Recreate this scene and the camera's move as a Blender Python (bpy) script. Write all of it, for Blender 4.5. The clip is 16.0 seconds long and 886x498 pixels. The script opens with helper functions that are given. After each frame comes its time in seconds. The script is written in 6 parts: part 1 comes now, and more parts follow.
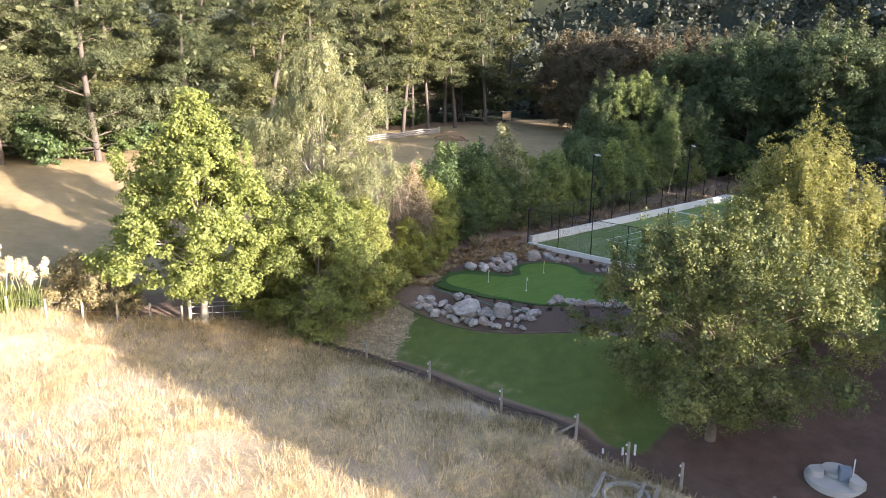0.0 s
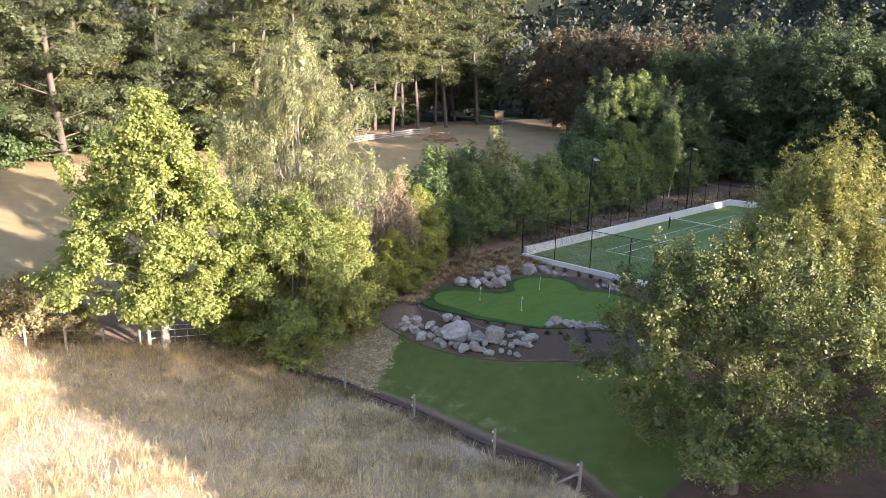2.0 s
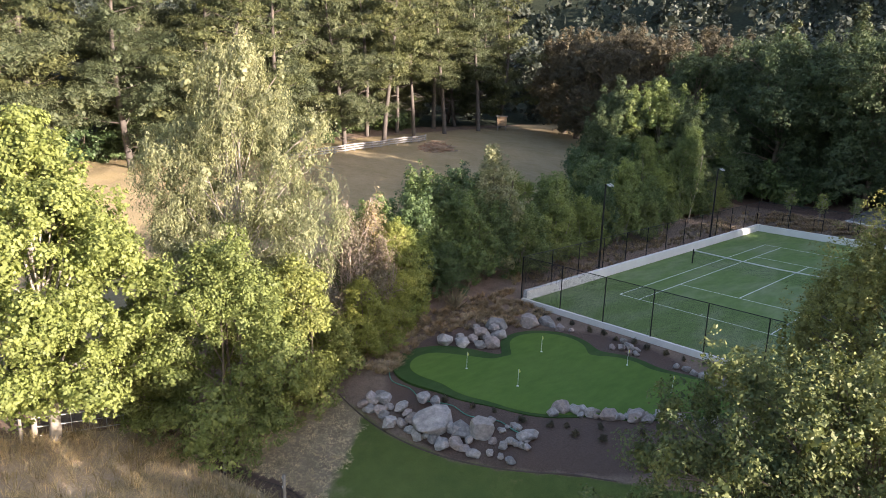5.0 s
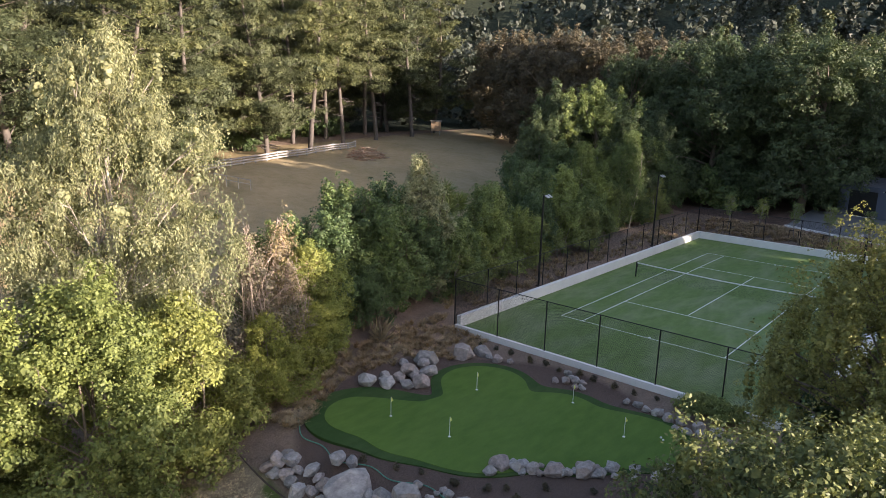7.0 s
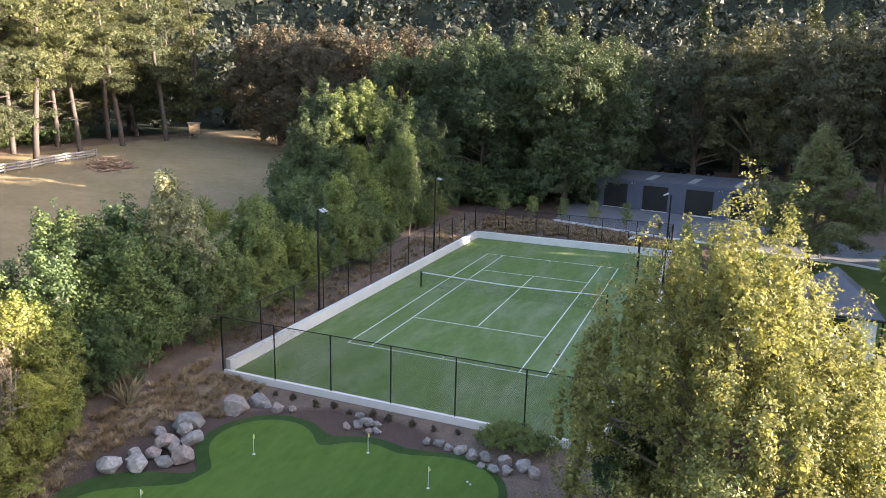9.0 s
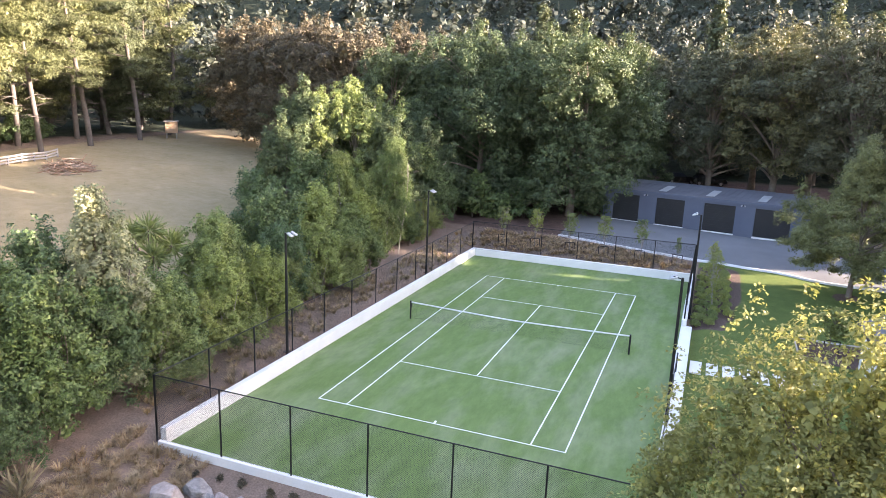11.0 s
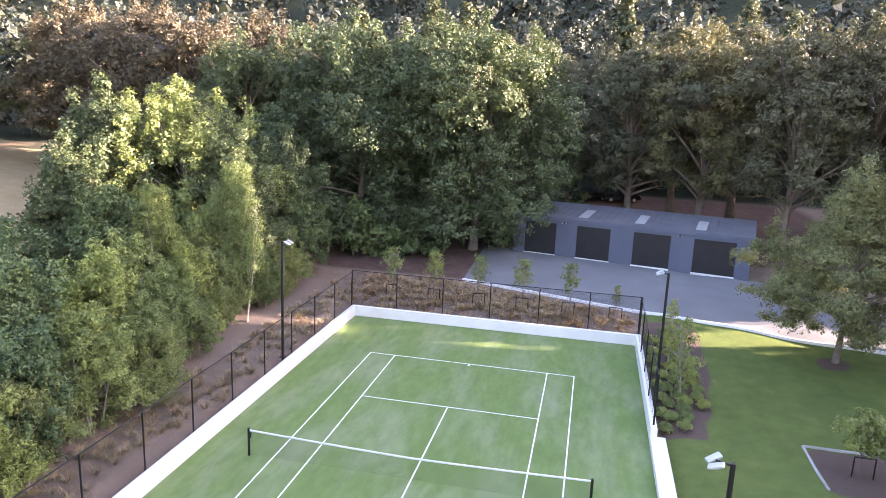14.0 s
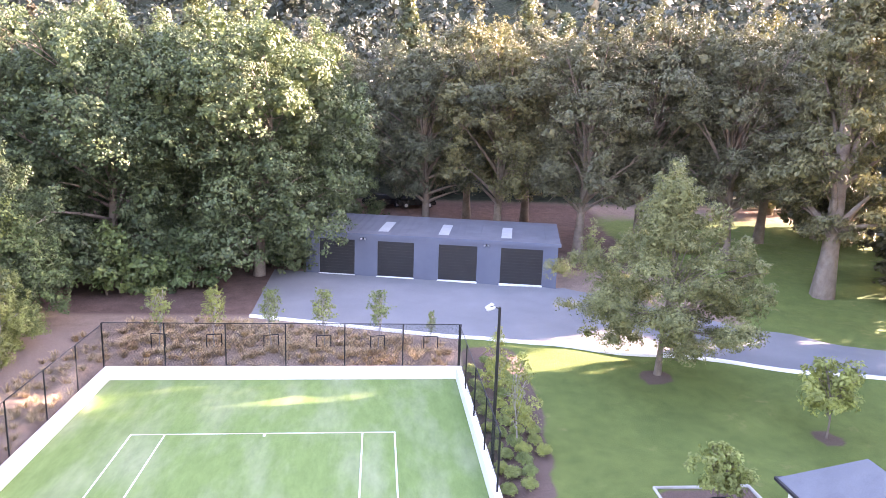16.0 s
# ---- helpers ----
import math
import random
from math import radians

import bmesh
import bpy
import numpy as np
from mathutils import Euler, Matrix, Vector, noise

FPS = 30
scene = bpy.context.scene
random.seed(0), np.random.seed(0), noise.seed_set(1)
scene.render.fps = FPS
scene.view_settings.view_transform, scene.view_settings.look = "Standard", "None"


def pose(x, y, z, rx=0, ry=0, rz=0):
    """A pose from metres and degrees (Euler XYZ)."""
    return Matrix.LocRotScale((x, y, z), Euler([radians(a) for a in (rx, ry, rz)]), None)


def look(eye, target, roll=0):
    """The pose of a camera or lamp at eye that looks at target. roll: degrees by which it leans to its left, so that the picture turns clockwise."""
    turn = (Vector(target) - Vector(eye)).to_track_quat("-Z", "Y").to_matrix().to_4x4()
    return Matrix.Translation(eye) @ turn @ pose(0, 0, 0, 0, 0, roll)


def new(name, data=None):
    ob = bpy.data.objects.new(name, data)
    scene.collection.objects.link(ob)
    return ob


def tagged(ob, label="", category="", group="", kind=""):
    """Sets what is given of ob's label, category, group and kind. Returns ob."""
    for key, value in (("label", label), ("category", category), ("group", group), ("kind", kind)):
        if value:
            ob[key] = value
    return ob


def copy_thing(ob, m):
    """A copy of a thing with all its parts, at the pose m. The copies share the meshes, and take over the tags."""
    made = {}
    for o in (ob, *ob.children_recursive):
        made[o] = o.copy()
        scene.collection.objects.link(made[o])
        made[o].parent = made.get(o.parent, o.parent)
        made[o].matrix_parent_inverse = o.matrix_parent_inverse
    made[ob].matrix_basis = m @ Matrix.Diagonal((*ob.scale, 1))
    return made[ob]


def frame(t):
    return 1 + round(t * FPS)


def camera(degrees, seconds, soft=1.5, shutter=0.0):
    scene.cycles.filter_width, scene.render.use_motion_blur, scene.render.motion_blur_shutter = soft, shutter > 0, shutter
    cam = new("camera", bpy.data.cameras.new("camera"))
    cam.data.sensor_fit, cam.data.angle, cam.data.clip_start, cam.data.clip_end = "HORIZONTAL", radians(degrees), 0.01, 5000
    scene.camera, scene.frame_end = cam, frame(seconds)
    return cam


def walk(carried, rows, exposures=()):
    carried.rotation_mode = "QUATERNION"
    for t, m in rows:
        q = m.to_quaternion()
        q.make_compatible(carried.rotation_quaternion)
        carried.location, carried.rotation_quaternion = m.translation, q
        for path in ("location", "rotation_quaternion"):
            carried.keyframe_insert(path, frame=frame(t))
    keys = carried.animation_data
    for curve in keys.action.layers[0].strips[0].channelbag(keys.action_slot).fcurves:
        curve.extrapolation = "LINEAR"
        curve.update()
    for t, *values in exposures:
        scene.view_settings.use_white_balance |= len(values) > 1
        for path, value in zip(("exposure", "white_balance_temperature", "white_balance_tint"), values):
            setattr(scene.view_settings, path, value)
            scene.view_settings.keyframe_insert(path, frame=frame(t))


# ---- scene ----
cam = camera(65.5, 16.0, soft=0.8)
PATH = [
    (0, (24.841, -59.91, 11.832), (23.444, -58.552, 11.38), 0.9),
    (0.5, (24.811, -59.82, 11.741), (23.43, -58.446, 11.288), 1.1),
    (1, (24.247, -59.304, 11.965), (22.878, -57.923, 11.498), 1.1),
    (1.5, (23.355, -58.398, 11.956), (21.982, -57.017, 11.498), 1.3),
    (2, (22.27, -57.083, 12.015), (20.891, -55.709, 11.557), 1.1),
    (2.5, (21.286, -55.874, 12.05), (19.906, -54.499, 11.596), 1.3),
    (3, (20.255, -54.605, 12.209), (18.872, -53.234, 11.753), 1.3),
    (3.5, (19.305, -53.446, 12.361), (17.921, -52.076, 11.904), 1.5),
    (4, (18.43, -52.224, 12.541), (17.04, -50.862, 12.078), 1.8),
    (6.5, (15.141, -47.48, 13.064), (13.804, -46.065, 12.604), 1.8),
    (7, (14.441, -46.359, 12.845), (13.178, -44.874, 12.398), 1.6),
    (7.5, (13.67, -45.379, 12.768), (12.419, -43.882, 12.327), 1.6),
    (8, (13.09, -44.372, 12.774), (11.883, -42.839, 12.335), 1.5),
    (8.5, (12.658, -43.426, 12.994), (11.75, -41.699, 12.555), 1.6),
    (9, (12.204, -42.554, 13.194), (11.48, -40.743, 12.754), 1.4),
    (11.5, (8.756, -33.793, 13.295), (8.051, -31.974, 12.854), 2.3),
    (12, (8.075, -31.279, 13.383), (7.368, -29.461, 12.942), 2.5),
    (12.5, (7.539, -28.732, 13.423), (6.825, -26.916, 12.985), 2.3),
    (13, (6.824, -26.313, 13.405), (6.139, -24.485, 12.971), 2.5),
    (13.5, (6.264, -24.184, 13.518), (5.684, -22.319, 13.088), 2.5),
    (14, (5.559, -22.047, 13.544), (5.151, -20.134, 13.123), 2.3),
    (14.5, (5.085, -20.121, 13.532), (4.803, -18.184, 13.118), 2.3),
    (15, (4.93, -18.308, 13.491), (4.728, -16.36, 13.082), 2.0),
    (15.5, (4.758, -16.843, 13.584), (4.765, -14.884, 13.182), 1.8),
    (16, (4.551, -15.618, 13.666), (4.744, -13.667, 13.268), 2.0),
]
walk(cam, [(t, look(eye, target, roll)) for t, eye, target, roll in PATH],
     exposures=[(0, 2.15, 6500, 21), (3.5, 2.05, 6500, 21), (7, 1.62, 6650, 22), (8.5, 2.1, 6750, 23), (9, 2.42, 6750, 23), (12.5, 3.38, 6950, 33), (14.8, 3.8, 7000, 39), (16, 4.4, 7050, 44)])

# ---- sky and sun ----
SUN_EL, SUN_AZ = radians(12.5), radians(75)      # azimuth turned from +y towards +x
world = bpy.data.worlds.new("world")
scene.world = world
world.use_nodes = True
wn = world.node_tree.nodes
sky = wn.new("ShaderNodeTexSky")
sky.sky_type, sky.sun_disc = "NISHITA", False
sky.sun_elevation, sky.sun_rotation = SUN_EL, SUN_AZ
sky.air_density, sky.dust_density, sky.ozone_density = 1.0, 1.5, 1.0
wn["Background"].inputs["Strength"].default_value = 0.13
world.node_tree.links.new(sky.outputs["Color"], wn["Background"].inputs["Color"])
sun = new("sun", bpy.data.lights.new("sun", "SUN"))
sun.data.energy, sun.data.angle, sun.data.color = 5.0, radians(0.6), (1.0, 0.90, 0.74)
sun_dir = Vector((math.sin(SUN_AZ) * math.cos(SUN_EL), math.cos(SUN_AZ) * math.cos(SUN_EL), math.sin(SUN_EL)))
sun.matrix_world = look(sun_dir * 200, (0, 0, 0))

# ---- materials ----
def mat(name, rough=0.8, metal=0.0):
    m = bpy.data.materials.new(name)
    m.use_nodes = True
    b = m.node_tree.nodes["Principled BSDF"]
    b.inputs["Roughness"].default_value, b.inputs["Metallic"].default_value = rough, metal
    return m, m.node_tree.nodes, m.node_tree.links, b


def node(nodes, kind, **sets):
    n = nodes.new(kind)
    for key, value in sets.items():
        n.inputs[key.replace("_", " ")].default_value = value
    return n


def noise_tex(nodes, links, scale, detail=4.0, vec=None, rough=0.6):
    n = node(nodes, "ShaderNodeTexNoise", Scale=scale, Detail=detail, Roughness=rough)
    if vec is not None:
        links.new(vec, n.inputs["Vector"])
    return n


def ramp(nodes, links, fac, stops):
    r = nodes.new("ShaderNodeValToRGB")
    e = r.color_ramp.elements
    e[0].position, e[0].color = stops[0][0], (*stops[0][1], 1)
    e[1].position, e[1].color = stops[-1][0], (*stops[-1][1], 1)
    for p, c in stops[1:-1]:
        k = e.new(p)
        k.color = (*c, 1)
    links.new(fac, r.inputs["Fac"])
    return r


def blend(nodes, links, fac, a, b, mode="MIX"):
    m = nodes.new("ShaderNodeMix")
    m.data_type, m.blend_type = "RGBA", mode
    for sock, v in ((m.inputs[0], fac), (m.inputs[6], a), (m.inputs[7], b)):
        if isinstance(v, (int, float)):
            sock.default_value = v
        elif isinstance(v, tuple):
            sock.default_value = (*v, 1)
        else:
            links.new(v, sock)
    return m.outputs[2]


def bump(nodes, links, b, height, strength, dist=0.05):
    n = node(nodes, "ShaderNodeBump", Strength=strength, Distance=dist)
    links.new(height, n.inputs["Height"])
    links.new(n.outputs["Normal"], b.inputs["Normal"])


def surface(name, dark, light, scale=3.0, fine=40.0, rough=0.8, relief=0.3, metal=0.0, dist=0.02):
    """A plain mottled surface: large stains and fine grain between two colours."""
    m, n, l, b = mat(name, rough, metal)
    co = n.new("ShaderNodeTexCoord").outputs["Object"]
    big, small = noise_tex(n, l, scale, 5, co), noise_tex(n, l, fine, 3, co)
    r1 = ramp(n, l, big.outputs["Fac"], [(0.3, dark), (0.7, light)])
    r2 = ramp(n, l, small.outputs["Fac"], [(0.3, dark), (0.7, light)])
    l.new(blend(n, l, 0.4, r1.outputs["Color"], r2.outputs["Color"]), b.inputs["Base Color"])
    bump(n, l, b, small.outputs["Fac"], relief, dist)
    return m


def leaf_mat(name, dark, mid, light, trans=0.35, rough=0.55, patch=0.35):
    """Leaves: every leaf its own shade, with patches of older and younger growth."""
    m, n, l, b = mat(name, rough)
    geo = n.new("ShaderNodeNewGeometry")
    r = ramp(n, l, geo.outputs["Random Per Island"], [(0.0, tuple((p + q) / 2 for p, q in zip(dark, mid))), (0.5, mid), (1.0, tuple((p + q) / 2 for p, q in zip(light, mid)))])
    co = n.new("ShaderNodeTexCoord").outputs["Object"]
    big = noise_tex(n, l, 0.55, 3, co)
    r2 = ramp(n, l, big.outputs["Fac"], [(0.35, dark), (0.65, light)])
    col = blend(n, l, patch, r.outputs["Color"], r2.outputs["Color"])
    tuft = noise_tex(n, l, 2.6, 2, co)
    r3 = ramp(n, l, tuft.outputs["Fac"], [(0.3, (0.62, 0.64, 0.66)), (0.7, (1.3, 1.26, 1.15))])
    col = blend(n, l, 1.0, col, r3.outputs["Color"], "MULTIPLY")
    each = ramp(n, l, n.new("ShaderNodeObjectInfo").outputs["Random"], [(0.0, (0.72, 0.80, 0.84)), (0.5, (1.0, 1.0, 1.0)), (1.0, (1.22, 1.17, 0.96))])
    col = blend(n, l, 1.0, col, each.outputs["Color"], "MULTIPLY")
    l.new(col, b.inputs["Base Color"])
    b.inputs["Specular IOR Level"].default_value = 0.3
    t = n.new("ShaderNodeBsdfTranslucent")
    l.new(blend(n, l, 1.0, col, (1.0, 1.0, 0.7), "MULTIPLY"), t.inputs["Color"])
    mix = n.new("ShaderNodeMixShader")
    mix.inputs[0].default_value = trans
    l.new(b.outputs[0], mix.inputs[1])
    l.new(t.outputs[0], mix.inputs[2])
    l.new(mix.outputs[0], n["Material Output"].inputs["Surface"])
    return m


def random_mat(name, colors, scale=6.0, rough=0.85, relief=0.5, island=False):
    """One shade for each object (or each island), with grain over it."""
    m, n, l, b = mat(name, rough)
    src = n.new("ShaderNodeNewGeometry").outputs["Random Per Island"] if island else n.new("ShaderNodeObjectInfo").outputs["Random"]
    r = ramp(n, l, src, [(i / (len(colors) - 1), c) for i, c in enumerate(colors)])
    co = n.new("ShaderNodeTexCoord").outputs["Object"]
    g = noise_tex(n, l, scale, 8, co, 0.7)
    r2 = ramp(n, l, g.outputs["Fac"], [(0.3, (0.45, 0.45, 0.45)), (0.7, (1.25, 1.22, 1.18))])
    l.new(blend(n, l, 1.0, r.outputs["Color"], r2.outputs["Color"], "MULTIPLY"), b.inputs["Base Color"])
    bump(n, l, b, g.outputs["Fac"], relief, 0.04)
    return m


def netting_mat(name, cell, wire, color):
    """Chain link seen from afar: diagonal wires, open between."""
    m, n, l, b = mat(name, 0.6)
    b.inputs["Base Color"].default_value = (*color, 1)
    co = n.new("ShaderNodeTexCoord").outputs["UV"]
    sep = n.new("ShaderNodeSeparateXYZ")
    l.new(co, sep.inputs[0])
    hits = []
    for op in ("ADD", "SUBTRACT"):
        s = n.new("ShaderNodeMath")
        s.operation = op
        l.new(sep.outputs[0], s.inputs[0])
        l.new(sep.outputs[1], s.inputs[1])
        d = n.new("ShaderNodeMath")
        d.operation, d.inputs[1].default_value = "PINGPONG", cell / 2
        l.new(s.outputs[0], d.inputs[0])
        c = n.new("ShaderNodeMath")
        c.operation, c.inputs[1].default_value = "LESS_THAN", wire
        l.new(d.outputs[0], c.inputs[0])
        hits.append(c.outputs[0])
    mx = n.new("ShaderNodeMath")
    mx.operation = "MAXIMUM"
    l.new(hits[0], mx.inputs[0])
    l.new(hits[1], mx.inputs[1])
    t = n.new("ShaderNodeBsdfTransparent")
    mix = n.new("ShaderNodeMixShader")
    l.new(mx.outputs[0], mix.inputs[0])
    l.new(t.outputs[0], mix.inputs[1])
    l.new(b.outputs[0], mix.inputs[2])
    l.new(mix.outputs[0], n["Material Output"].inputs["Surface"])
    return m


M = {}
M["bark"] = surface("bark", (0.10, 0.075, 0.055), (0.26, 0.21, 0.17), 2.0, 18, 0.9, 0.8)
M["bark_pale"] = surface("bark_pale", (0.22, 0.19, 0.155), (0.42, 0.38, 0.33), 2.0, 14, 0.85, 0.6)
M["bark_twig"] = surface("bark_twig", (0.34, 0.255, 0.205), (0.52, 0.42, 0.36), 2.0, 14, 0.85, 0.4)
M["bark_pine"] = surface("bark_pine", (0.06, 0.05, 0.043), (0.16, 0.135, 0.118), 1.0, 9, 0.9, 0.9)
M["leaf_maple"] = leaf_mat("leaf_maple", (0.12, 0.16, 0.05), (0.225, 0.275, 0.095), (0.36, 0.41, 0.17), 0.4)
M["leaf_bushy"] = leaf_mat("leaf_bushy", (0.135, 0.16, 0.042), (0.265, 0.295, 0.088), (0.41, 0.43, 0.155), 0.32)
M["leaf_willow"] = leaf_mat("leaf_willow", (0.17, 0.185, 0.105), (0.28, 0.30, 0.17), (0.40, 0.415, 0.255), 0.34)
M["leaf_fore"] = leaf_mat("leaf_fore", (0.045, 0.066, 0.028), (0.118, 0.148, 0.054), (0.34, 0.35, 0.13), 0.2)
M["leaf_dark"] = leaf_mat("leaf_dark", (0.048, 0.08, 0.038), (0.10, 0.152, 0.062), (0.195, 0.26, 0.10), 0.14, 0.45)
M["leaf_mid"] = leaf_mat("leaf_mid", (0.082, 0.112, 0.042), (0.19, 0.245, 0.084), (0.35, 0.41, 0.15), 0.22)
M["leaf_pale"] = leaf_mat("leaf_pale", (0.26, 0.245, 0.13), (0.40, 0.38, 0.21), (0.56, 0.52, 0.33), 0.35)
M["leaf_dry"] = leaf_mat("leaf_dry", (0.17, 0.13, 0.095), (0.29, 0.235, 0.18), (0.33, 0.30, 0.19), 0.3)
M["leaf_oak"] = leaf_mat("leaf_oak", (0.036, 0.056, 0.030), (0.082, 0.115, 0.055), (0.18, 0.22, 0.09), 0.14)
M["leaf_brown"] = leaf_mat("leaf_brown", (0.058, 0.052, 0.036), (0.115, 0.10, 0.066), (0.21, 0.168, 0.108), 0.16)
M["leaf_olive"] = leaf_mat("leaf_olive", (0.055, 0.06, 0.038), (0.12, 0.124, 0.074), (0.21, 0.208, 0.12), 0.16)
M["leaf_shoot"] = leaf_mat("leaf_shoot", (0.095, 0.11, 0.046), (0.23, 0.245, 0.095), (0.50, 0.485, 0.22), 0.4)
M["leaf_light"] = leaf_mat("leaf_light", (0.13, 0.16, 0.06), (0.23, 0.275, 0.10), (0.37, 0.41, 0.17), 0.3)
M["leaf_scrub"] = leaf_mat("leaf_scrub", (0.19, 0.16, 0.085), (0.32, 0.275, 0.155), (0.45, 0.40, 0.25), 0.3)
M["leaf_lawn"] = leaf_mat("leaf_lawn", (0.09, 0.10, 0.046), (0.18, 0.195, 0.084), (0.30, 0.31, 0.14), 0.22)
# distant haze is put into this colour: greyer, bluer, little contrast
M["leaf_far_haze"] = leaf_mat("leaf_far_haze", (0.042, 0.053, 0.043), (0.066, 0.08, 0.064), (0.095, 0.108, 0.084), 0.1)
M["needle"] = leaf_mat("needle", (0.044, 0.057, 0.03), (0.10, 0.12, 0.06), (0.195, 0.21, 0.108), 0.15)
M["grass_dry"] = leaf_mat("grass_dry", (0.42, 0.345, 0.26), (0.63, 0.54, 0.435), (0.80, 0.71, 0.60), 0.3, 0.7)
M["grass_green"] = leaf_mat("grass_green", (0.22, 0.165, 0.075), (0.36, 0.285, 0.145), (0.52, 0.42, 0.25), 0.3, 0.7)
M["tussock"] = leaf_mat("tussock", (0.30, 0.16, 0.08), (0.56, 0.37, 0.21), (0.80, 0.63, 0.44), 0.25, 0.7)
M["plume"] = leaf_mat("plume", (0.65, 0.58, 0.45), (0.75, 0.70, 0.58), (0.85, 0.80, 0.7), 0.3, 0.8)
M["rock"] = random_mat("rock", [(0.27, 0.255, 0.245), (0.40, 0.375, 0.355), (0.37, 0.295, 0.265), (0.50, 0.475, 0.455), (0.33, 0.31, 0.30)], 5.0, relief=0.9)
M["white_wall"] = surface("white_wall", (0.66, 0.65, 0.62), (0.80, 0.79, 0.76), 0.7, 20, 0.75, 0.1)
M["concrete"] = surface("concrete", (0.36, 0.35, 0.33), (0.50, 0.49, 0.46), 1.0, 30, 0.85, 0.3)
M["drive"] = surface("drive", (0.135, 0.14, 0.145), (0.20, 0.205, 0.21), 0.35, 60, 0.9, 0.3)
M["paver"] = surface("paver", (0.62, 0.61, 0.58), (0.76, 0.75, 0.72), 2.0, 40, 0.8, 0.2)
M["black_metal"] = surface("black_metal", (0.008, 0.008, 0.009), (0.02, 0.02, 0.021), 3, 60, 0.45, 0.05, 0.3)
M["grey_metal"] = surface("grey_metal", (0.45, 0.46, 0.47), (0.6, 0.6, 0.6), 3, 60, 0.4, 0.05, 0.7)
M["wood_grey"] = surface("wood_grey", (0.22, 0.19, 0.16), (0.42, 0.38, 0.33), 3, 30, 0.9, 0.5)
M["wood_pale"] = surface("wood_pale", (0.22, 0.21, 0.20), (0.36, 0.34, 0.32), 2, 25, 0.85, 0.4)
M["wood_dark"] = surface("wood_dark", (0.06, 0.045, 0.035), (0.14, 0.10, 0.075), 3, 30, 0.9, 0.4)
M["line_paint"] = surface("line_paint", (0.68, 0.70, 0.68), (0.82, 0.83, 0.81), 2, 50, 0.8, 0.1)
M["net_band"] = surface("net_band", (0.70, 0.71, 0.70), (0.82, 0.82, 0.81), 4, 60, 0.8, 0.1)
M["garage_wall"] = surface("garage_wall", (0.085, 0.10, 0.14), (0.12, 0.135, 0.175), 0.6, 25, 0.75, 0.15)
M["garage_door"] = surface("garage_door", (0.008, 0.009, 0.011), (0.018, 0.019, 0.022), 1, 30, 0.45, 0.05)
M["roof_grey"] = surface("roof_grey", (0.085, 0.09, 0.105), (0.145, 0.15, 0.165), 0.8, 25, 0.6, 0.15)
M["skylight"] = surface("skylight", (0.32, 0.33, 0.33), (0.46, 0.47, 0.46), 2, 20, 0.35, 0.05)
M["white_paint"] = surface("white_paint", (0.70, 0.70, 0.69), (0.82, 0.82, 0.80), 1, 30, 0.6, 0.1)
M["hose"] = surface("hose", (0.05, 0.22, 0.15), (0.09, 0.32, 0.22), 4, 40, 0.5, 0.05)
M["flag_cloth"] = surface("flag_cloth", (0.7, 0.68, 0.15), (0.85, 0.82, 0.25), 5, 60, 0.7, 0.1)
M["blue_box"] = surface("blue_box", (0.14, 0.19, 0.25), (0.22, 0.27, 0.33), 3, 40, 0.6, 0.1)
M["wire"] = surface("wire", (0.10, 0.09, 0.08), (0.2, 0.18, 0.16), 3, 60, 0.6, 0.05, 0.5)
M["net_fence"] = netting_mat("net_fence", 0.07, 0.0042, (0.012, 0.012, 0.013))
M["net_tennis"] = netting_mat("net_tennis", 0.06, 0.0016, (0.015, 0.017, 0.016))


def turf(name, dark, light, pale, patch_scale, pale_amount):
    """Artificial turf: fine pile, brushed patches where the sand shows."""
    m, n, l, b = mat(name, 0.75)
    co = n.new("ShaderNodeTexCoord").outputs["Object"]
    st = n.new("ShaderNodeMapping")
    st.inputs["Scale"].default_value = (1.0, 0.35, 1.0)
    l.new(co, st.inputs["Vector"])
    big = noise_tex(n, l, patch_scale, 4, st.outputs[0], 0.55)
    fine = noise_tex(n, l, 55, 3, co)
    r1 = ramp(n, l, fine.outputs["Fac"], [(0.25, dark), (0.75, light)])
    k = ramp(n, l, big.outputs["Fac"], [(0.44, (0, 0, 0)), (0.75, (pale_amount,) * 3)])
    worn = noise_tex(n, l, 2.2, 6, st.outputs[0], 0.7)
    r2 = ramp(n, l, worn.outputs["Fac"], [(0.3, (0.80, 0.82, 0.80)), (0.7, (1.16, 1.14, 1.16))])
    col = blend(n, l, 1.0, blend(n, l, k.outputs["Color"], r1.outputs["Color"], pale), r2.outputs["Color"], "MULTIPLY")
    l.new(col, b.inputs["Base Color"])
    b.inputs["Specular IOR Level"].default_value = 0.12
    b.inputs["Sheen Weight"].default_value = 0.0
    bump(n, l, b, fine.outputs["Fac"], 0.4, 0.01)
    return m


M["court"] = turf("court", (0.112, 0.172, 0.052), (0.166, 0.244, 0.08), (0.33, 0.34, 0.235), 0.5, 0.5)
M["green_turf"] = turf("green_turf", (0.085, 0.155, 0.026), (0.112, 0.19, 0.038), (0.145, 0.21, 0.052), 0.4, 0.4)
M["fringe_turf"] = turf("fringe_turf", (0.026, 0.062, 0.016), (0.055, 0.102, 0.028), (0.085, 0.12, 0.04), 0.9, 0.6)


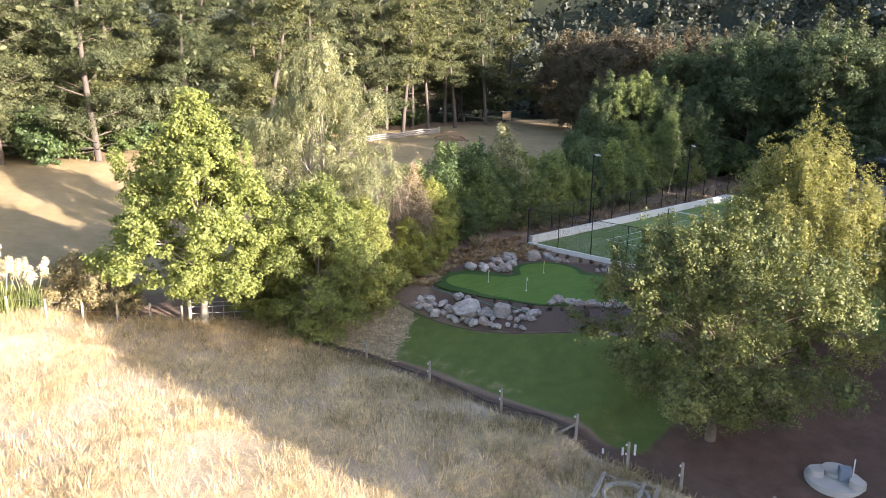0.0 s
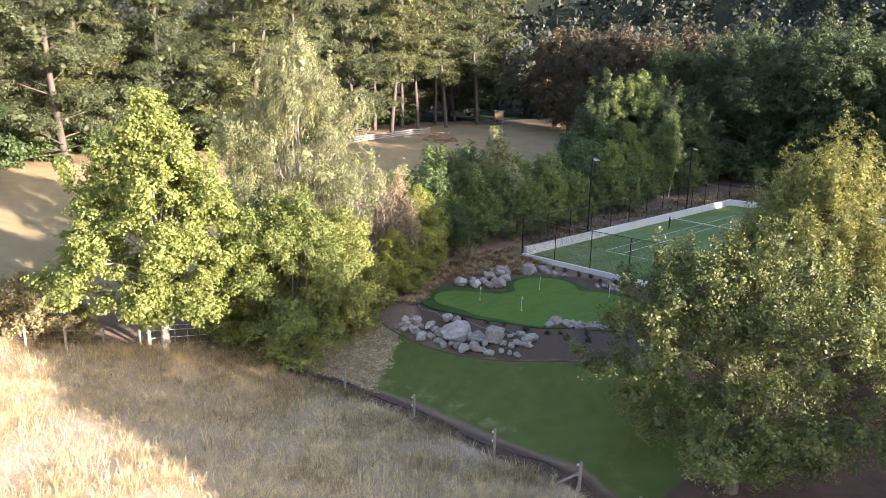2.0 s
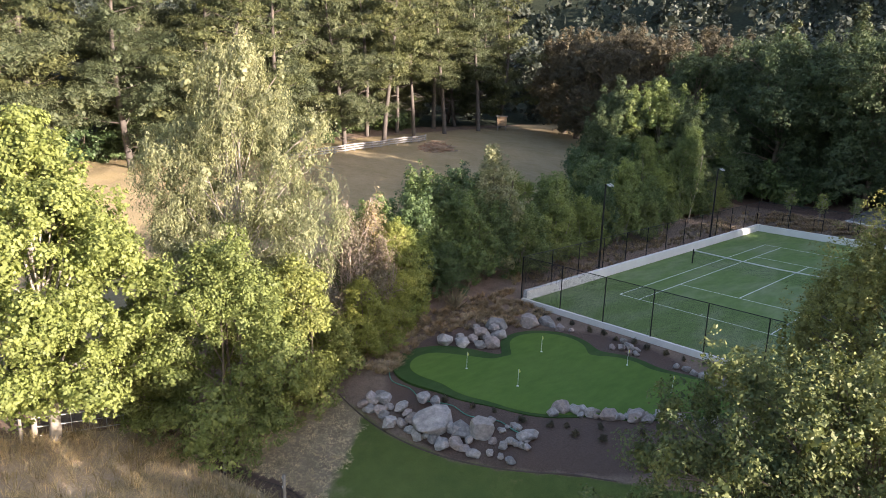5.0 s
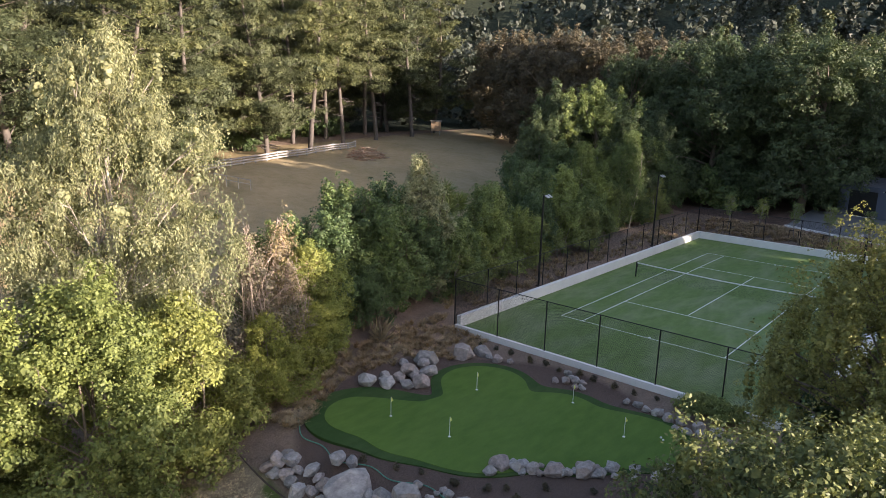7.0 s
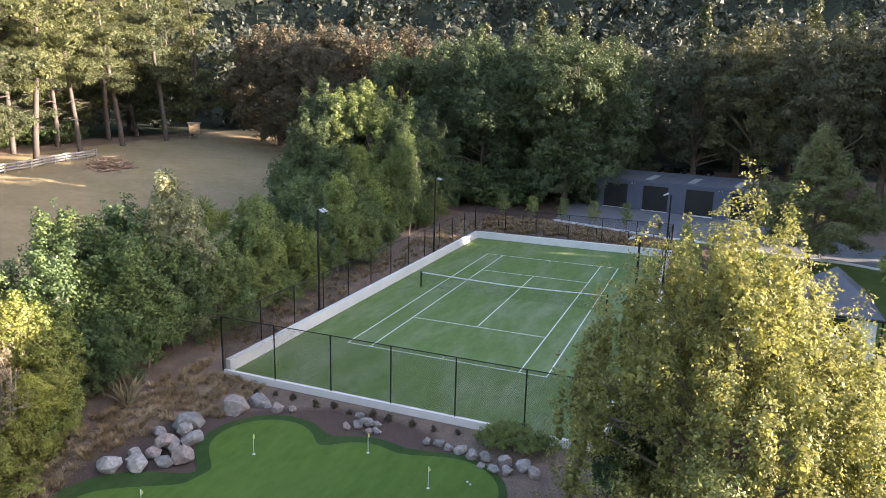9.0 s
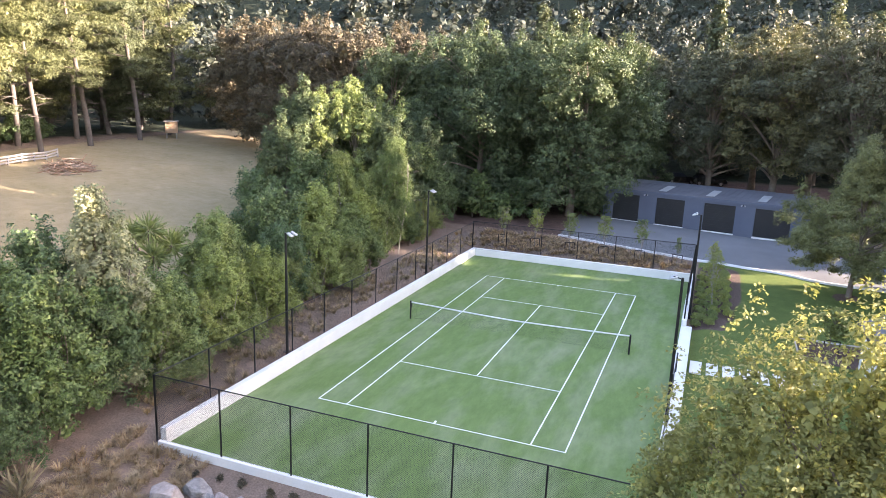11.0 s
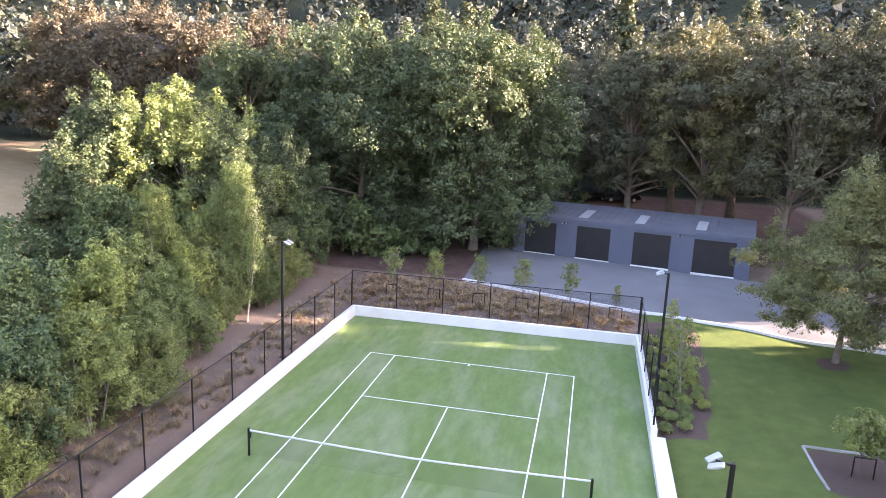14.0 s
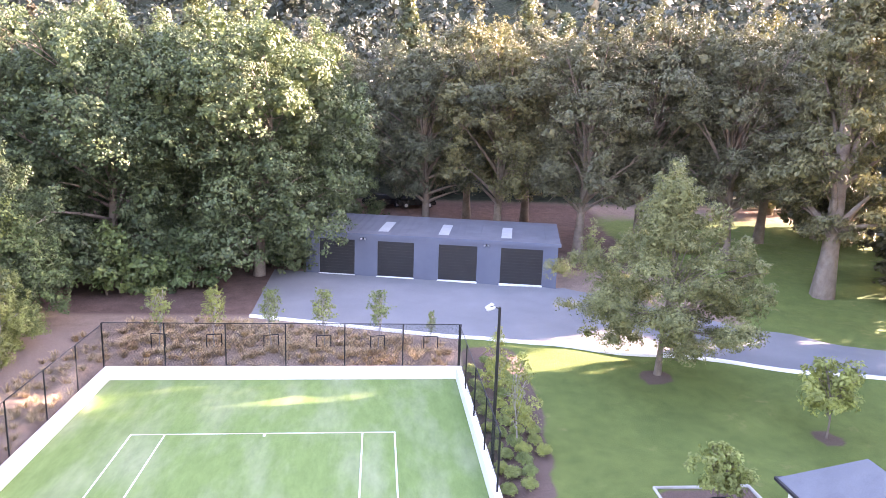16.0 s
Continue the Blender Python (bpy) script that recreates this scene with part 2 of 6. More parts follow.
def ground_mat():
    m, n, l, b = mat("ground", 0.95)
    co = n.new("ShaderNodeTexCoord").outputs["Object"]
    rough, fine, huge = noise_tex(n, l, 1.3, 6, co), noise_tex(n, l, 14, 5, co, 0.7), noise_tex(n, l, 0.22, 4, co)

    chip = noise_tex(n, l, 42, 3, co, 0.75)

    def two(a, c, src=fine):
        return ramp(n, l, src.outputs["Fac"], [(0.3, a), (0.7, c)]).outputs["Color"]

    def mask(name, wobble=0.5):
        a = n.new("ShaderNodeAttribute")
        a.attribute_name = name
        s = node(n, "ShaderNodeMath")
        s.operation = "MULTIPLY_ADD"
        l.new(rough.outputs["Fac"], s.inputs[0])
        s.inputs[1].default_value = wobble
        l.new(a.outputs["Fac"], s.inputs[2])
        r = n.new("ShaderNodeMapRange")
        r.inputs["From Min"].default_value, r.inputs["From Max"].default_value = 0.35 + wobble / 2, 0.65 + wobble / 2
        l.new(s.outputs[0], r.inputs["Value"])
        return r.outputs["Result"]

    litter = blend(n, l, 0.4, two((0.12, 0.088, 0.068), (0.40, 0.29, 0.22)), two((0.13, 0.095, 0.075), (0.32, 0.235, 0.18), rough))
    straw = blend(n, l, 0.45, two((0.27, 0.21, 0.15), (0.64, 0.54, 0.43)), two((0.34, 0.28, 0.19), (0.58, 0.49, 0.375), huge))
    paddock = blend(n, l, 0.5, two((0.22, 0.16, 0.072), (0.56, 0.42, 0.24)), blend(n, l, 0.5, two((0.16, 0.145, 0.07), (0.44, 0.35, 0.23), rough), two((0.18, 0.165, 0.075), (0.44, 0.35, 0.24), huge)))
    lawn = blend(n, l, 0.5, two((0.05, 0.092, 0.022), (0.155, 0.215, 0.052)), two((0.075, 0.125, 0.028), (0.175, 0.225, 0.052), huge))
    lawn = blend(n, l, 0.45, lawn, two((0.035, 0.06, 0.018), (0.17, 0.20, 0.06), rough))
    worn = noise_tex(n, l, 0.45, 6, co, 0.75)
    lawn = blend(n, l, 0.4, lawn, two((0.018, 0.035, 0.01), (0.22, 0.27, 0.09), chip))
    spots = ramp(n, l, worn.outputs["Fac"], [(0.60, (0, 0, 0)), (0.72, (0.7, 0.7, 0.7))])
    lawn = blend(n, l, spots.outputs["Color"], lawn, (0.24, 0.215, 0.09))
    dryl = blend(n, l, 0.5, two((0.15, 0.115, 0.07), (0.54, 0.43, 0.31)), two((0.19, 0.15, 0.09), (0.48, 0.38, 0.265), rough))
    soil = blend(n, l, 0.5, two((0.022, 0.015, 0.012), (0.30, 0.215, 0.175), chip), two((0.04, 0.027, 0.022), (0.16, 0.11, 0.088)))
    barkc = blend(n, l, 0.5, two((0.028, 0.018, 0.015), (0.27, 0.175, 0.14), chip), two((0.05, 0.034, 0.028), (0.17, 0.11, 0.085), rough))
    # near-black: the gloom below the distant trees is put into the ground colour
    wood_shade = two((0.02, 0.026, 0.017), (0.055, 0.065, 0.042), rough)
    path = two((0.19, 0.14, 0.11), (0.30, 0.235, 0.19))
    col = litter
    for name, c in (("wood_shade", wood_shade), ("straw", straw), ("paddock", paddock), ("path", path), ("bark", barkc), ("lawn", lawn), ("dry_lawn", dryl), ("soil", soil)):
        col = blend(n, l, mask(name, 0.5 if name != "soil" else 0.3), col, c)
    l.new(col, b.inputs["Base Color"])
    b.inputs["Specular IOR Level"].default_value = 0.1
    bump(n, l, b, fine.outputs["Fac"], 0.7, 0.08)
    return m


M["ground"] = ground_mat()

# ---- mesh helpers ----
def np_mesh(name, verts, faces):
    verts, faces = np.asarray(verts, np.float32), np.asarray(faces, np.int32)
    me = bpy.data.meshes.new(name)
    me.vertices.add(len(verts))
    me.vertices.foreach_set("co", verts.ravel())
    me.loops.add(faces.size)
    me.loops.foreach_set("vertex_index", faces.ravel())
    me.polygons.add(len(faces))
    me.polygons.foreach_set("loop_start", np.arange(0, faces.size, faces.shape[1], dtype=np.int32))
    me.update(calc_edges=True)
    return me


def empty(name, m, **tags):
    ob = new(name)
    ob.matrix_basis = m
    return tagged(ob, **tags)


def put(name, me, material, parent=None, label="", m=None, smooth=False):
    if material is not None and not me.materials:
        me.materials.append(material)
    if smooth:
        me.polygons.foreach_set("use_smooth", np.ones(len(me.polygons), bool))
    ob = new(name, me)
    if parent is not None:
        ob.parent = parent
    if m is not None:
        ob.matrix_basis = m
    return tagged(ob, label=label)


def part(name, bm, material, parent=None, label="", m=None, smooth=False):
    me = bpy.data.meshes.new(name)
    bm.to_mesh(me)
    bm.free()
    return put(name, me, material, parent, label, m, smooth)


def box(bm, x0, x1, y0, y1, z0, z1, bevel=0.0):
    g = bmesh.ops.create_cube(bm, size=1.0, matrix=Matrix.LocRotScale(((x0 + x1) / 2, (y0 + y1) / 2, (z0 + z1) / 2), None, (x1 - x0, y1 - y0, z1 - z0)))
    if bevel:
        edges = {e for v in g["verts"] for e in v.link_edges}
        bmesh.ops.bevel(bm, geom=list(edges), offset=bevel, segments=1, affect="EDGES")
    return bm


def boxed(*dims, bevel=0.0):
    return box(bmesh.new(), *dims, bevel=bevel)


def rod(bm, a, b, r0, r1=None, sides=8):
    a, b = Vector(a), Vector(b)
    d = b - a
    m = Matrix.Translation((a + b) / 2) @ d.to_track_quat("Z", "Y").to_matrix().to_4x4()
    bmesh.ops.create_cone(bm, cap_ends=True, segments=sides, radius1=r0, radius2=r0 if r1 is None else r1, depth=d.length, matrix=m)
    return bm


def tube(points, radii, sides=6):
    """A bent tapering tube as arrays."""
    pts, rad = np.asarray(points, float), np.asarray(radii, float)
    tan = np.gradient(pts, axis=0)
    tan /= np.linalg.norm(tan, axis=1)[:, None] + 1e-9
    ref = np.where(np.abs(tan[:, 2:3]) < 0.9, [[0, 0, 1.0]], [[1.0, 0, 0]])
    u = np.cross(tan, ref)
    u /= np.linalg.norm(u, axis=1)[:, None] + 1e-9
    w = np.cross(tan, u)
    a = np.arange(sides) * 2 * np.pi / sides
    ring = pts[:, None] + rad[:, None, None] * (np.cos(a)[None, :, None] * u[:, None] + np.sin(a)[None, :, None] * w[:, None])
    i, j = np.meshgrid(np.arange(len(pts) - 1), np.arange(sides), indexing="ij")
    k = (j + 1) % sides
    f = np.stack([i * sides + j, i * sides + k, (i + 1) * sides + k, (i + 1) * sides + j], -1).reshape(-1, 4)
    return ring.reshape(-1, 3), f


def joined(pieces):
    vs, fs, at = [], [], 0
    for v, f in pieces:
        vs.append(v)
        fs.append(np.asarray(f) + at)
        at += len(v)
    return np.concatenate(vs), np.concatenate(fs)


# ---- the lie of the land ----
def smooth(x, a, b):
    t = np.clip((x - a) / (b - a), 0, 1)
    return t * t * (3 - 2 * t)


def height(x, y):
    x, y = np.asarray(x, float), np.asarray(y, float)
    inner = np.interp(y, [-200, -75, -60, -51, -45, -38.5, -37, -33.2, -31.2, -30, -19, -18, 18.2, 19.5, 25, 33, 60, 90, 140, 240, 600],
                      [24, 4.4, 1.4, -0.6, -1.9, -3.0, -2.8, -1.75, -0.6, -0.46, -0.46, -0.2, -0.2, 0.55, 0.95, 1.35, 2.0, 6, 20, 74, 200])
    east = np.interp(y, [-200, -75, -60, -51, -45, -38.5, -35, -33, -25, -18, -10, 0, 10, 18, 25, 33, 60, 90, 140, 240, 600],
                     [24, 4.0, 1.0, -1.0, -2.2, -3.5, -2.9, -2.4, -1.5, -0.6, -0.1, 0.0, 0.15, 0.65, 0.95, 1.35, 2.0, 6, 20, 74, 200])
    strip = np.interp(y, [-200, -75, -60, -51, -45, -40, -33, -26, -20, 0, 18, 33, 60, 90, 140, 240, 600],
                      [24, 4.6, 2.0, 0.0, -1.2, -2.1, -1.5, -0.2, 0.45, 0.6, 0.65, 1.35, 2.6, 6, 20, 74, 200])
    flat = smooth(x - 0.75 * np.clip(y - 40, 0, 900), 30, 90)
    z = inner + (np.minimum(east, 3 + 0.04 * np.abs(y)) * flat + east * (1 - flat) - inner) * smooth(x, 9.0, 10.4)
    z = z + (strip - z) * smooth(x, -8.8, -9.4) * smooth(y, -19.5, -17.5)
    z = z + (strip - z) * smooth(x, -6.5, -11.0) * (1 - smooth(y, -19.5, -17.5))
    up = np.clip((-13.5 - x) / 34.0, 0, 1)
    west = 4.3 + 0.045 * np.clip(-48 - x, 0, 60) + 0.30 * np.clip(-110 - x, 0, 500) + np.clip(z - 4.3, 0, 200)
    z = z + (west - z) * up ** 1.1
    z = z + 0.04 * np.clip(x - 70, 0, 500)
    roughness = 0.10 * np.sin(x * 0.9 + 1.3 * np.sin(y * 0.7)) * np.sin(y * 1.1 + x * 0.3)
    calm = smooth(np.abs(x), 11, 18) + (1 - smooth(y, -44, -38)) * 0.7
    return z + roughness * np.clip(calm, 0, 1)


def kerb_y(x):
    return 25.25 - 0.262 * (np.asarray(x, float) + 3.0) - 0.0009 * np.clip(np.asarray(x, float) - 12, 0, 100) ** 2


def axis(lo, fine_lo, fine_hi, hi, step):
    core = list(np.arange(fine_lo, fine_hi, step))
    out, s = [fine_hi], step
    while out[-1] < hi:
        s *= 1.16
        out.append(out[-1] + s)
    low, s = [fine_lo], step
    while low[-1] > lo:
        s *= 1.16
        low.append(low[-1] - s)
    return np.array(low[:0:-1] + core + out)


def bed_edge(x):
    """South edge of the planted bed below the putting green."""
    return -33.0 + 0.028 * (np.asarray(x, float) + 3.5) ** 2 * np.where(np.asarray(x) > -3.5, 1.0, 0.9)


def fence_line(x):
    """The farm fence between field and lawn."""
    x = np.asarray(x, float)
    return np.interp(x, [-40, -17, -14, -12.3, -11.6, -9, -5, 0, 5, 9.5, 14, 20, 40], [-62, -52, -49.3, -45.2, -40.1, -39.1, -38.0, -37.4, -37.2, -36.7, -36.5, -36.2, -36])


def build_ground():
    xs, ys = axis(-900, -70, 46, 900, 0.5), axis(-500, -66, 46, 900, 0.5)
    gx, gy = np.meshgrid(xs, ys, indexing="ij")
    x, y = gx.ravel(), gy.ravel()
    z = height(x, y)
    nx, ny = len(xs), len(ys)
    i, j = np.meshgrid(np.arange(nx - 1), np.arange(ny - 1), indexing="ij")
    f = np.stack([i * ny + j, (i + 1) * ny + j, (i + 1) * ny + j + 1, i * ny + j + 1], -1).reshape(-1, 4)
    me = np_mesh("ground", np.stack([x, y, z], 1), f)
    fence_y = fence_line(x)
    s = lambda v, w=0.6: smooth(v, -w, w)
    zones = {}
    zones["straw"] = s(fence_y - y) * s(x + 40, 8)
    zones["paddock"] = s(-17.0 - x + 0.04 * (y + 40), 2.0) * s(78 - y - 0.0 * x, 3) * s(x + 62 + 0.18 * np.abs(y), 4) * s(-6 - x + 0 * y - 0.33 * np.clip(y - 10, 0, 100))
    zones["path"] = s(-11.8 - x + 0.10 * np.clip(y - 6, 0, 60), 0.5) * s(x + 13.6 + 0.06 * np.clip(y - 6, 0, 60), 0.5) * s(y - 2, 3) * s(23 - y, 3)
    zones["lawn"] = np.maximum(s(y - fence_y - 0.9, 0.4) * s(bed_edge(x) - y, 0.25) * s(12.0 - x) * s(x + 9.0),
                               s(x - 9.2, 0.2) * s(kerb_y(x) - y, 0.3) * s(y + 19, 2.0))
    zones["lawn"] = np.maximum(zones["lawn"], s(x - 28, 2) * s(y - 20, 1) * s(60 - y, 10) * s(90 - x, 10))
    zones["dry_lawn"] = s(y - fence_y - 0.7, 0.4) * s(bed_edge(x) - y, 0.4) * s(-4.6 - x + 0.62 * np.clip(-33.9 - y, -2, 5), 0.5) * s(x + 10.5)
    zones["dry_lawn"] = np.maximum(zones["dry_lawn"], 0.38 * s(y - fence_y - 0.7, 0.5) * s(fence_y + 2.6 - y, 1.2) * s(7 - x, 3))
    zones["bark"] = s(x - 10.5, 2.5) * s(y - fence_y - 0.2) * s(-19 - y, 2)
    zones["bark"] = np.maximum(zones["bark"], np.maximum(s(y - 36.5, 1) * s(x + 6, 2) * s(30 - x, 3), s(y - 25.5, 1.5) * s(-2 - x, 1) * s(x + 30, 4)) * s(66 - y, 4))
    ring = np.hypot((x + 0.5) / 8.2, (y + 25.6) / 7.3)
    bed = s(x - 9.15, 0.05) * s(12.2 - 0.012 * (y - 16) ** 2 - x, 0.15) * s(y - 6.3, 0.3) * s(20.5 - y)
    zones["soil"] = np.clip(s(1 - ring, 0.12) * s(y - bed_edge(x), 0.2) * s(x + 8.6, 1.0) + bed + s(x - 15, 0.1) * s(18.6 - x, .1) * s(y - 3.4, .1) * s(6.8 - y, .1)
                            + s(0.85 - np.hypot(x - 18.9, y - 16.5), 0.3) + s(0.7 - np.hypot(x - 24.3, y - 10.5), 0.3)
                            + 0.95 * s(0.45 - np.abs(y - fence_y - 0.25), 0.3) * s(x + 9, 2) * s(19 - x, 2), 0, 1)
    # where the ground takes the painted gloom of the far woods
    zones["wood_shade"] = np.clip(s(y - 66, 6) + s(-74 - x, 6) + s(x - 60, 6), 0, 1)
    for name, v in zones.items():
        a = me.attributes.new(name, "FLOAT", "POINT")
        a.data.foreach_set("value", np.asarray(v, np.float32))
    return tagged(put("ground", me, M["ground"], smooth=True), "dry grass field, mown lawn, bark and leaf litter", "ground", kind="structure")


build_ground()


def strip_sheet(name, xs, south, north, lift, material, rows=8):
    ys = [np.interp(np.arange(rows + 1) / rows, [0, 1], [a, b]) for a, b in zip(south, north)]
    v = [(x, y, float(height(x, y)) + lift) for x, col in zip(xs, ys) for y in col]
    n = rows + 1
    f = [(i * n + j, (i + 1) * n + j, (i + 1) * n + j + 1, i * n + j + 1) for i in range(len(xs) - 1) for j in range(rows)]
    return put(name, np_mesh(name, v, f), material, smooth=True)


def sweep(name, pts, wide, up, down, material):
    """A low kerb or edging along a line of points."""
    p = np.asarray(pts, float)
    t = np.gradient(p[:, :2], axis=0)
    t /= np.linalg.norm(t, axis=1)[:, None]
    side = np.stack([-t[:, 1], t[:, 0]], 1) * wide / 2
    v, f = [], []
    for k in range(len(p)):
        for sgn, dz in ((-1, -down), (-1, up), (1, up), (1, -down)):
            v.append((p[k, 0] + sgn * side[k, 0], p[k, 1] + sgn * side[k, 1], p[k, 2] + dz))
    for k in range(len(p) - 1):
        for j in range(4):
            a, b = k * 4 + j, k * 4 + (j + 1) % 4
            f.append((a, b, b + 4, a + 4))
    f += [(0, 1, 2, 3), (4 * len(p) - 1, 4 * len(p) - 2, 4 * len(p) - 3, 4 * len(p) - 4)]
    return put(name, np_mesh(name, v, f), material)


# ---- driveway, kerbs ----
GX0, GY0, GX1, GY1 = -0.6, 35.0, 17.4, 31.25      # garage front, left and right foot
def garage_y(x):
    return GY0 + (GY1 - GY0) * (x - GX0) / (GX1 - GX0)


dx = np.linspace(-3.0, 90, 120)
north = np.where(dx < 17.6, garage_y(dx) + 0.1, np.interp(dx, [17.6, 18.3, 27.5, 34, 60, 90], [31.3, 31.6, 23.6, 19.8, 9.5, -4]))
drive = tagged(strip_sheet("driveway", dx, kerb_y(dx) + 0.1, np.maximum(north, kerb_y(dx) + 2.5), 0.05, M["drive"]), "smooth grey concrete driveway in front of the garages", "driveway", kind="structure")
kx = np.linspace(-3.0, 90, 90)
tagged(sweep("kerb", [(x, float(kerb_y(x)), float(height(x, kerb_y(x)))) for x in kx], 0.22, 0.15, 0.2, M["white_wall"]), "pale concrete kerb between lawn and driveway", "kerb", kind="structure")

# ---- tennis court ----
X0, X1, Y0, Y1 = -8.45, 8.75, -17.65, 17.75      # playing surface
court = empty("court", pose(0, 0, 0), label="green artificial turf tennis court with white lines", category="tennis court", kind="structure")
part("court_surface", boxed(X0, X1, Y0, Y1, -0.15, 0.0), M["court"], court)
W, HL, SL = 0.06, 11.885, 6.40
def court_line(x0, x1, y0, y1):
    part("line", boxed(x0, x1, y0, y1, 0.0, 0.004), M["line_paint"], court)


for sx in (-1, 1):
    court_line(sx * 5.455 - W / 2, sx * 5.455 + W / 2, -HL, HL)
    court_line(sx * 4.085 - W / 2, sx * 4.085 + W / 2, -HL + W, HL - W)
    court_line(-5.42, 5.42, sx * (HL - W / 2) - W / 2, sx * (HL - W / 2) + W / 2)
    court_line(-4.05, 4.05, sx * SL - W / 2, sx * SL + W / 2)
    court_line(-0.05, 0.05, sx * (HL - 0.2) - 0.1, sx * (HL - 0.2) + 0.1)
court_line(-W / 2, W / 2, -SL + W, SL - W)

walls = [("wall_west", (X0 - 0.28, X0, Y0 - 0.1, Y1 + 0.28, -0.3, 0.62)), ("wall_north", (X0, X1 + 0.3, Y1, Y1 + 0.28, -0.3, 0.62)),
         ("wall_east", (X1, X1 + 0.28, 5.6, Y1, -0.3, 0.62)), ("wall_south", (X0 - 0.28, X1 + 0.3, Y0 - 0.28, Y0 - 0.1, -0.5, 0.14))]
for name, d in walls:
    tagged(part(name, boxed(*d, bevel=0.015), M["white_wall"]), "low white rendered wall round the tennis court", "wall", kind="structure")
tagged(part("wall_east_low", boxed(X1, X1 + 0.62, Y0 - 0.1, 5.6, -0.3, 0.30, bevel=0.015), M["white_wall"]), "low wide white kerb wall along the tennis court", "wall", kind="structure")


def netting(name, a, b, z0, z1, material, parent):
    length = math.hypot(b[0] - a[0], b[1] - a[1])
    me = bpy.data.meshes.new(name)
    me.from_pydata([(*a, z0), (*b, z0), (*b, z1), (*a, z1)], [], [(0, 1, 2, 3)])
    uv = me.uv_layers.new(name="UVMap")
    for k, c in enumerate(((0, 0), (length, 0), (length, z1 - z0), (0, z1 - z0))):
        uv.data[k].uv = c
    return put(name, me, material, parent)


def court_fence(a, b, n, z0, z1, label):
    f = empty("court_fence", pose(*a, z0), label=label, category="fence", group="fences round the court")
    ox, oy = a
    def loc(k):
        return (b[0] - ox) * k, (b[1] - oy) * k
    for k in range(n + 1):
        px, py = loc(k / n)
        thick = 0.032 if k not in (0, n) else 0.04
        part("post", rod(bmesh.new(), (px, py, -0.1), (px, py, z1 - z0), thick), M["black_metal"], f)
    ex, ey = loc(1)
    part("rail", rod(bmesh.new(), (0, 0, z1 - z0), (ex, ey, z1 - z0), 0.022), M["black_metal"], f)
    netting("netting", (0, 0), (ex, ey), 0.02, z1 - z0 - 0.02, M["net_fence"], f)


FX0, FX1, FY0, FY1 = X0 - 0.36, X1 + 0.2, Y0 - 0.19, Y1 + 0.33
court_fence((FX0, FY0), (FX1, FY0), 6, 0.14, 2.75, "tall black chain-link fence between court and putting green")
court_fence((FX0, FY0), (FX0, FY1), 12, 0.55, 2.75, "black chain-link fence on posts along the planted bank")
court_fence((FX0, FY1), (FX1, FY1), 6, 0.55, 2.85, "black chain-link fence in front of the young trees")
court_fence((FX1 - .06, 6.0), (FX1 - .06, FY1), 4, 0.55, 2.85, "black chain-link fence beside the garden bed")
court_fence((FX1 - .06, FY0), (FX1 - .06, -2.2), 5, 0.28, 1.3, "low black chain-link fence beside the lawn")


def floodlight(x, y, z, top, side):
    f = empty("floodlight", pose(x, y, z), label="tall black floodlight pole with a grey lamp head at the court", category="floodlight", group="court floodlights")
    h = top - z
    part("pole", rod(bmesh.new(), (0, 0, -0.3), (0, 0, h), 0.075, 0.055, 12), M["black_metal"], f)
    part("arm", rod(bmesh.new(), (0, 0, h - 0.06), (side * 0.35, 0, h + 0.02), 0.025), M["black_metal"], f)
    for k, tilt in ((-1, 22), (1, 30)):
        lamp = part("lamp_head", boxed(-0.17, 0.17, -0.1, 0.1, -0.035, 0.035, bevel=0.02), M["grey_metal"], f, "flat grey lamp head", pose(side * 0.36, k * 0.17, h - 0.02, 0, side * tilt, k * 14))
        part("lens", boxed(-0.13, 0.13, -0.075, 0.075, -0.045, -0.036), M["skylight"], lamp, "frosted lamp lens")
    part("base_plate", boxed(-0.14, 0.14, -0.14, 0.14, -0.02, 0.02), M["black_metal"], f)


floodlight(-8.95, -9.1, 0.6, 6.55, 1)
floodlight(-8.95, 8.35, 0.62, 6.55, 1)
floodlight(9.12, 8.5, 0.2, 6.6, -1)
floodlight(8.86, -8.1, 0.2, 6.5, -1)


def tennis_net():
    n = empty("tennis_net", pose(0, 0, 0), label="black tennis net with white band on two posts", category="net")
    for sx in (-1, 1):
        p = part("post", rod(bmesh.new(), (sx * 6.4, 0, 0), (sx * 6.4, 0, 1.12), 0.05, None, 10), M["black_metal"], n)
        part("winder", boxed(sx * 6.4 - 0.05, sx * 6.4 + 0.05, 0.05, 0.12, 0.7, 0.9), M["black_metal"], p)
    k = np.linspace(-6.35, 6.35, 41)
    sag = 0.914 + 0.155 * (np.abs(k) / 6.35) ** 1.3
    v = [(x, y, z + d) for x, z in zip(k, sag) for y, d in ((-0.012, -0.07), (-0.012, 0), (0.012, 0), (0.012, -0.07))]
    f = [(i * 4 + j, i * 4 + (j + 1) % 4, i * 4 + 4 + (j + 1) % 4, i * 4 + 4 + j) for i in range(40) for j in range(4)]
    put("band", np_mesh("band", v, f), M["net_band"], n, "white canvas band")
    v = [(x, 0, z) for x, s in zip(k, sag) for z in (0.03, s - 0.06)]
    me = np_mesh("netting", v, [(i * 2, i * 2 + 2, i * 2 + 3, i * 2 + 1) for i in range(40)])
    uv = me.uv_layers.new(name="UVMap")
    for lp in me.loops:
        co = me.vertices[lp.vertex_index].co
        uv.data[lp.index].uv = (co.x, co.z)
    put("netting", me, M["net_tennis"], n)


tennis_net()

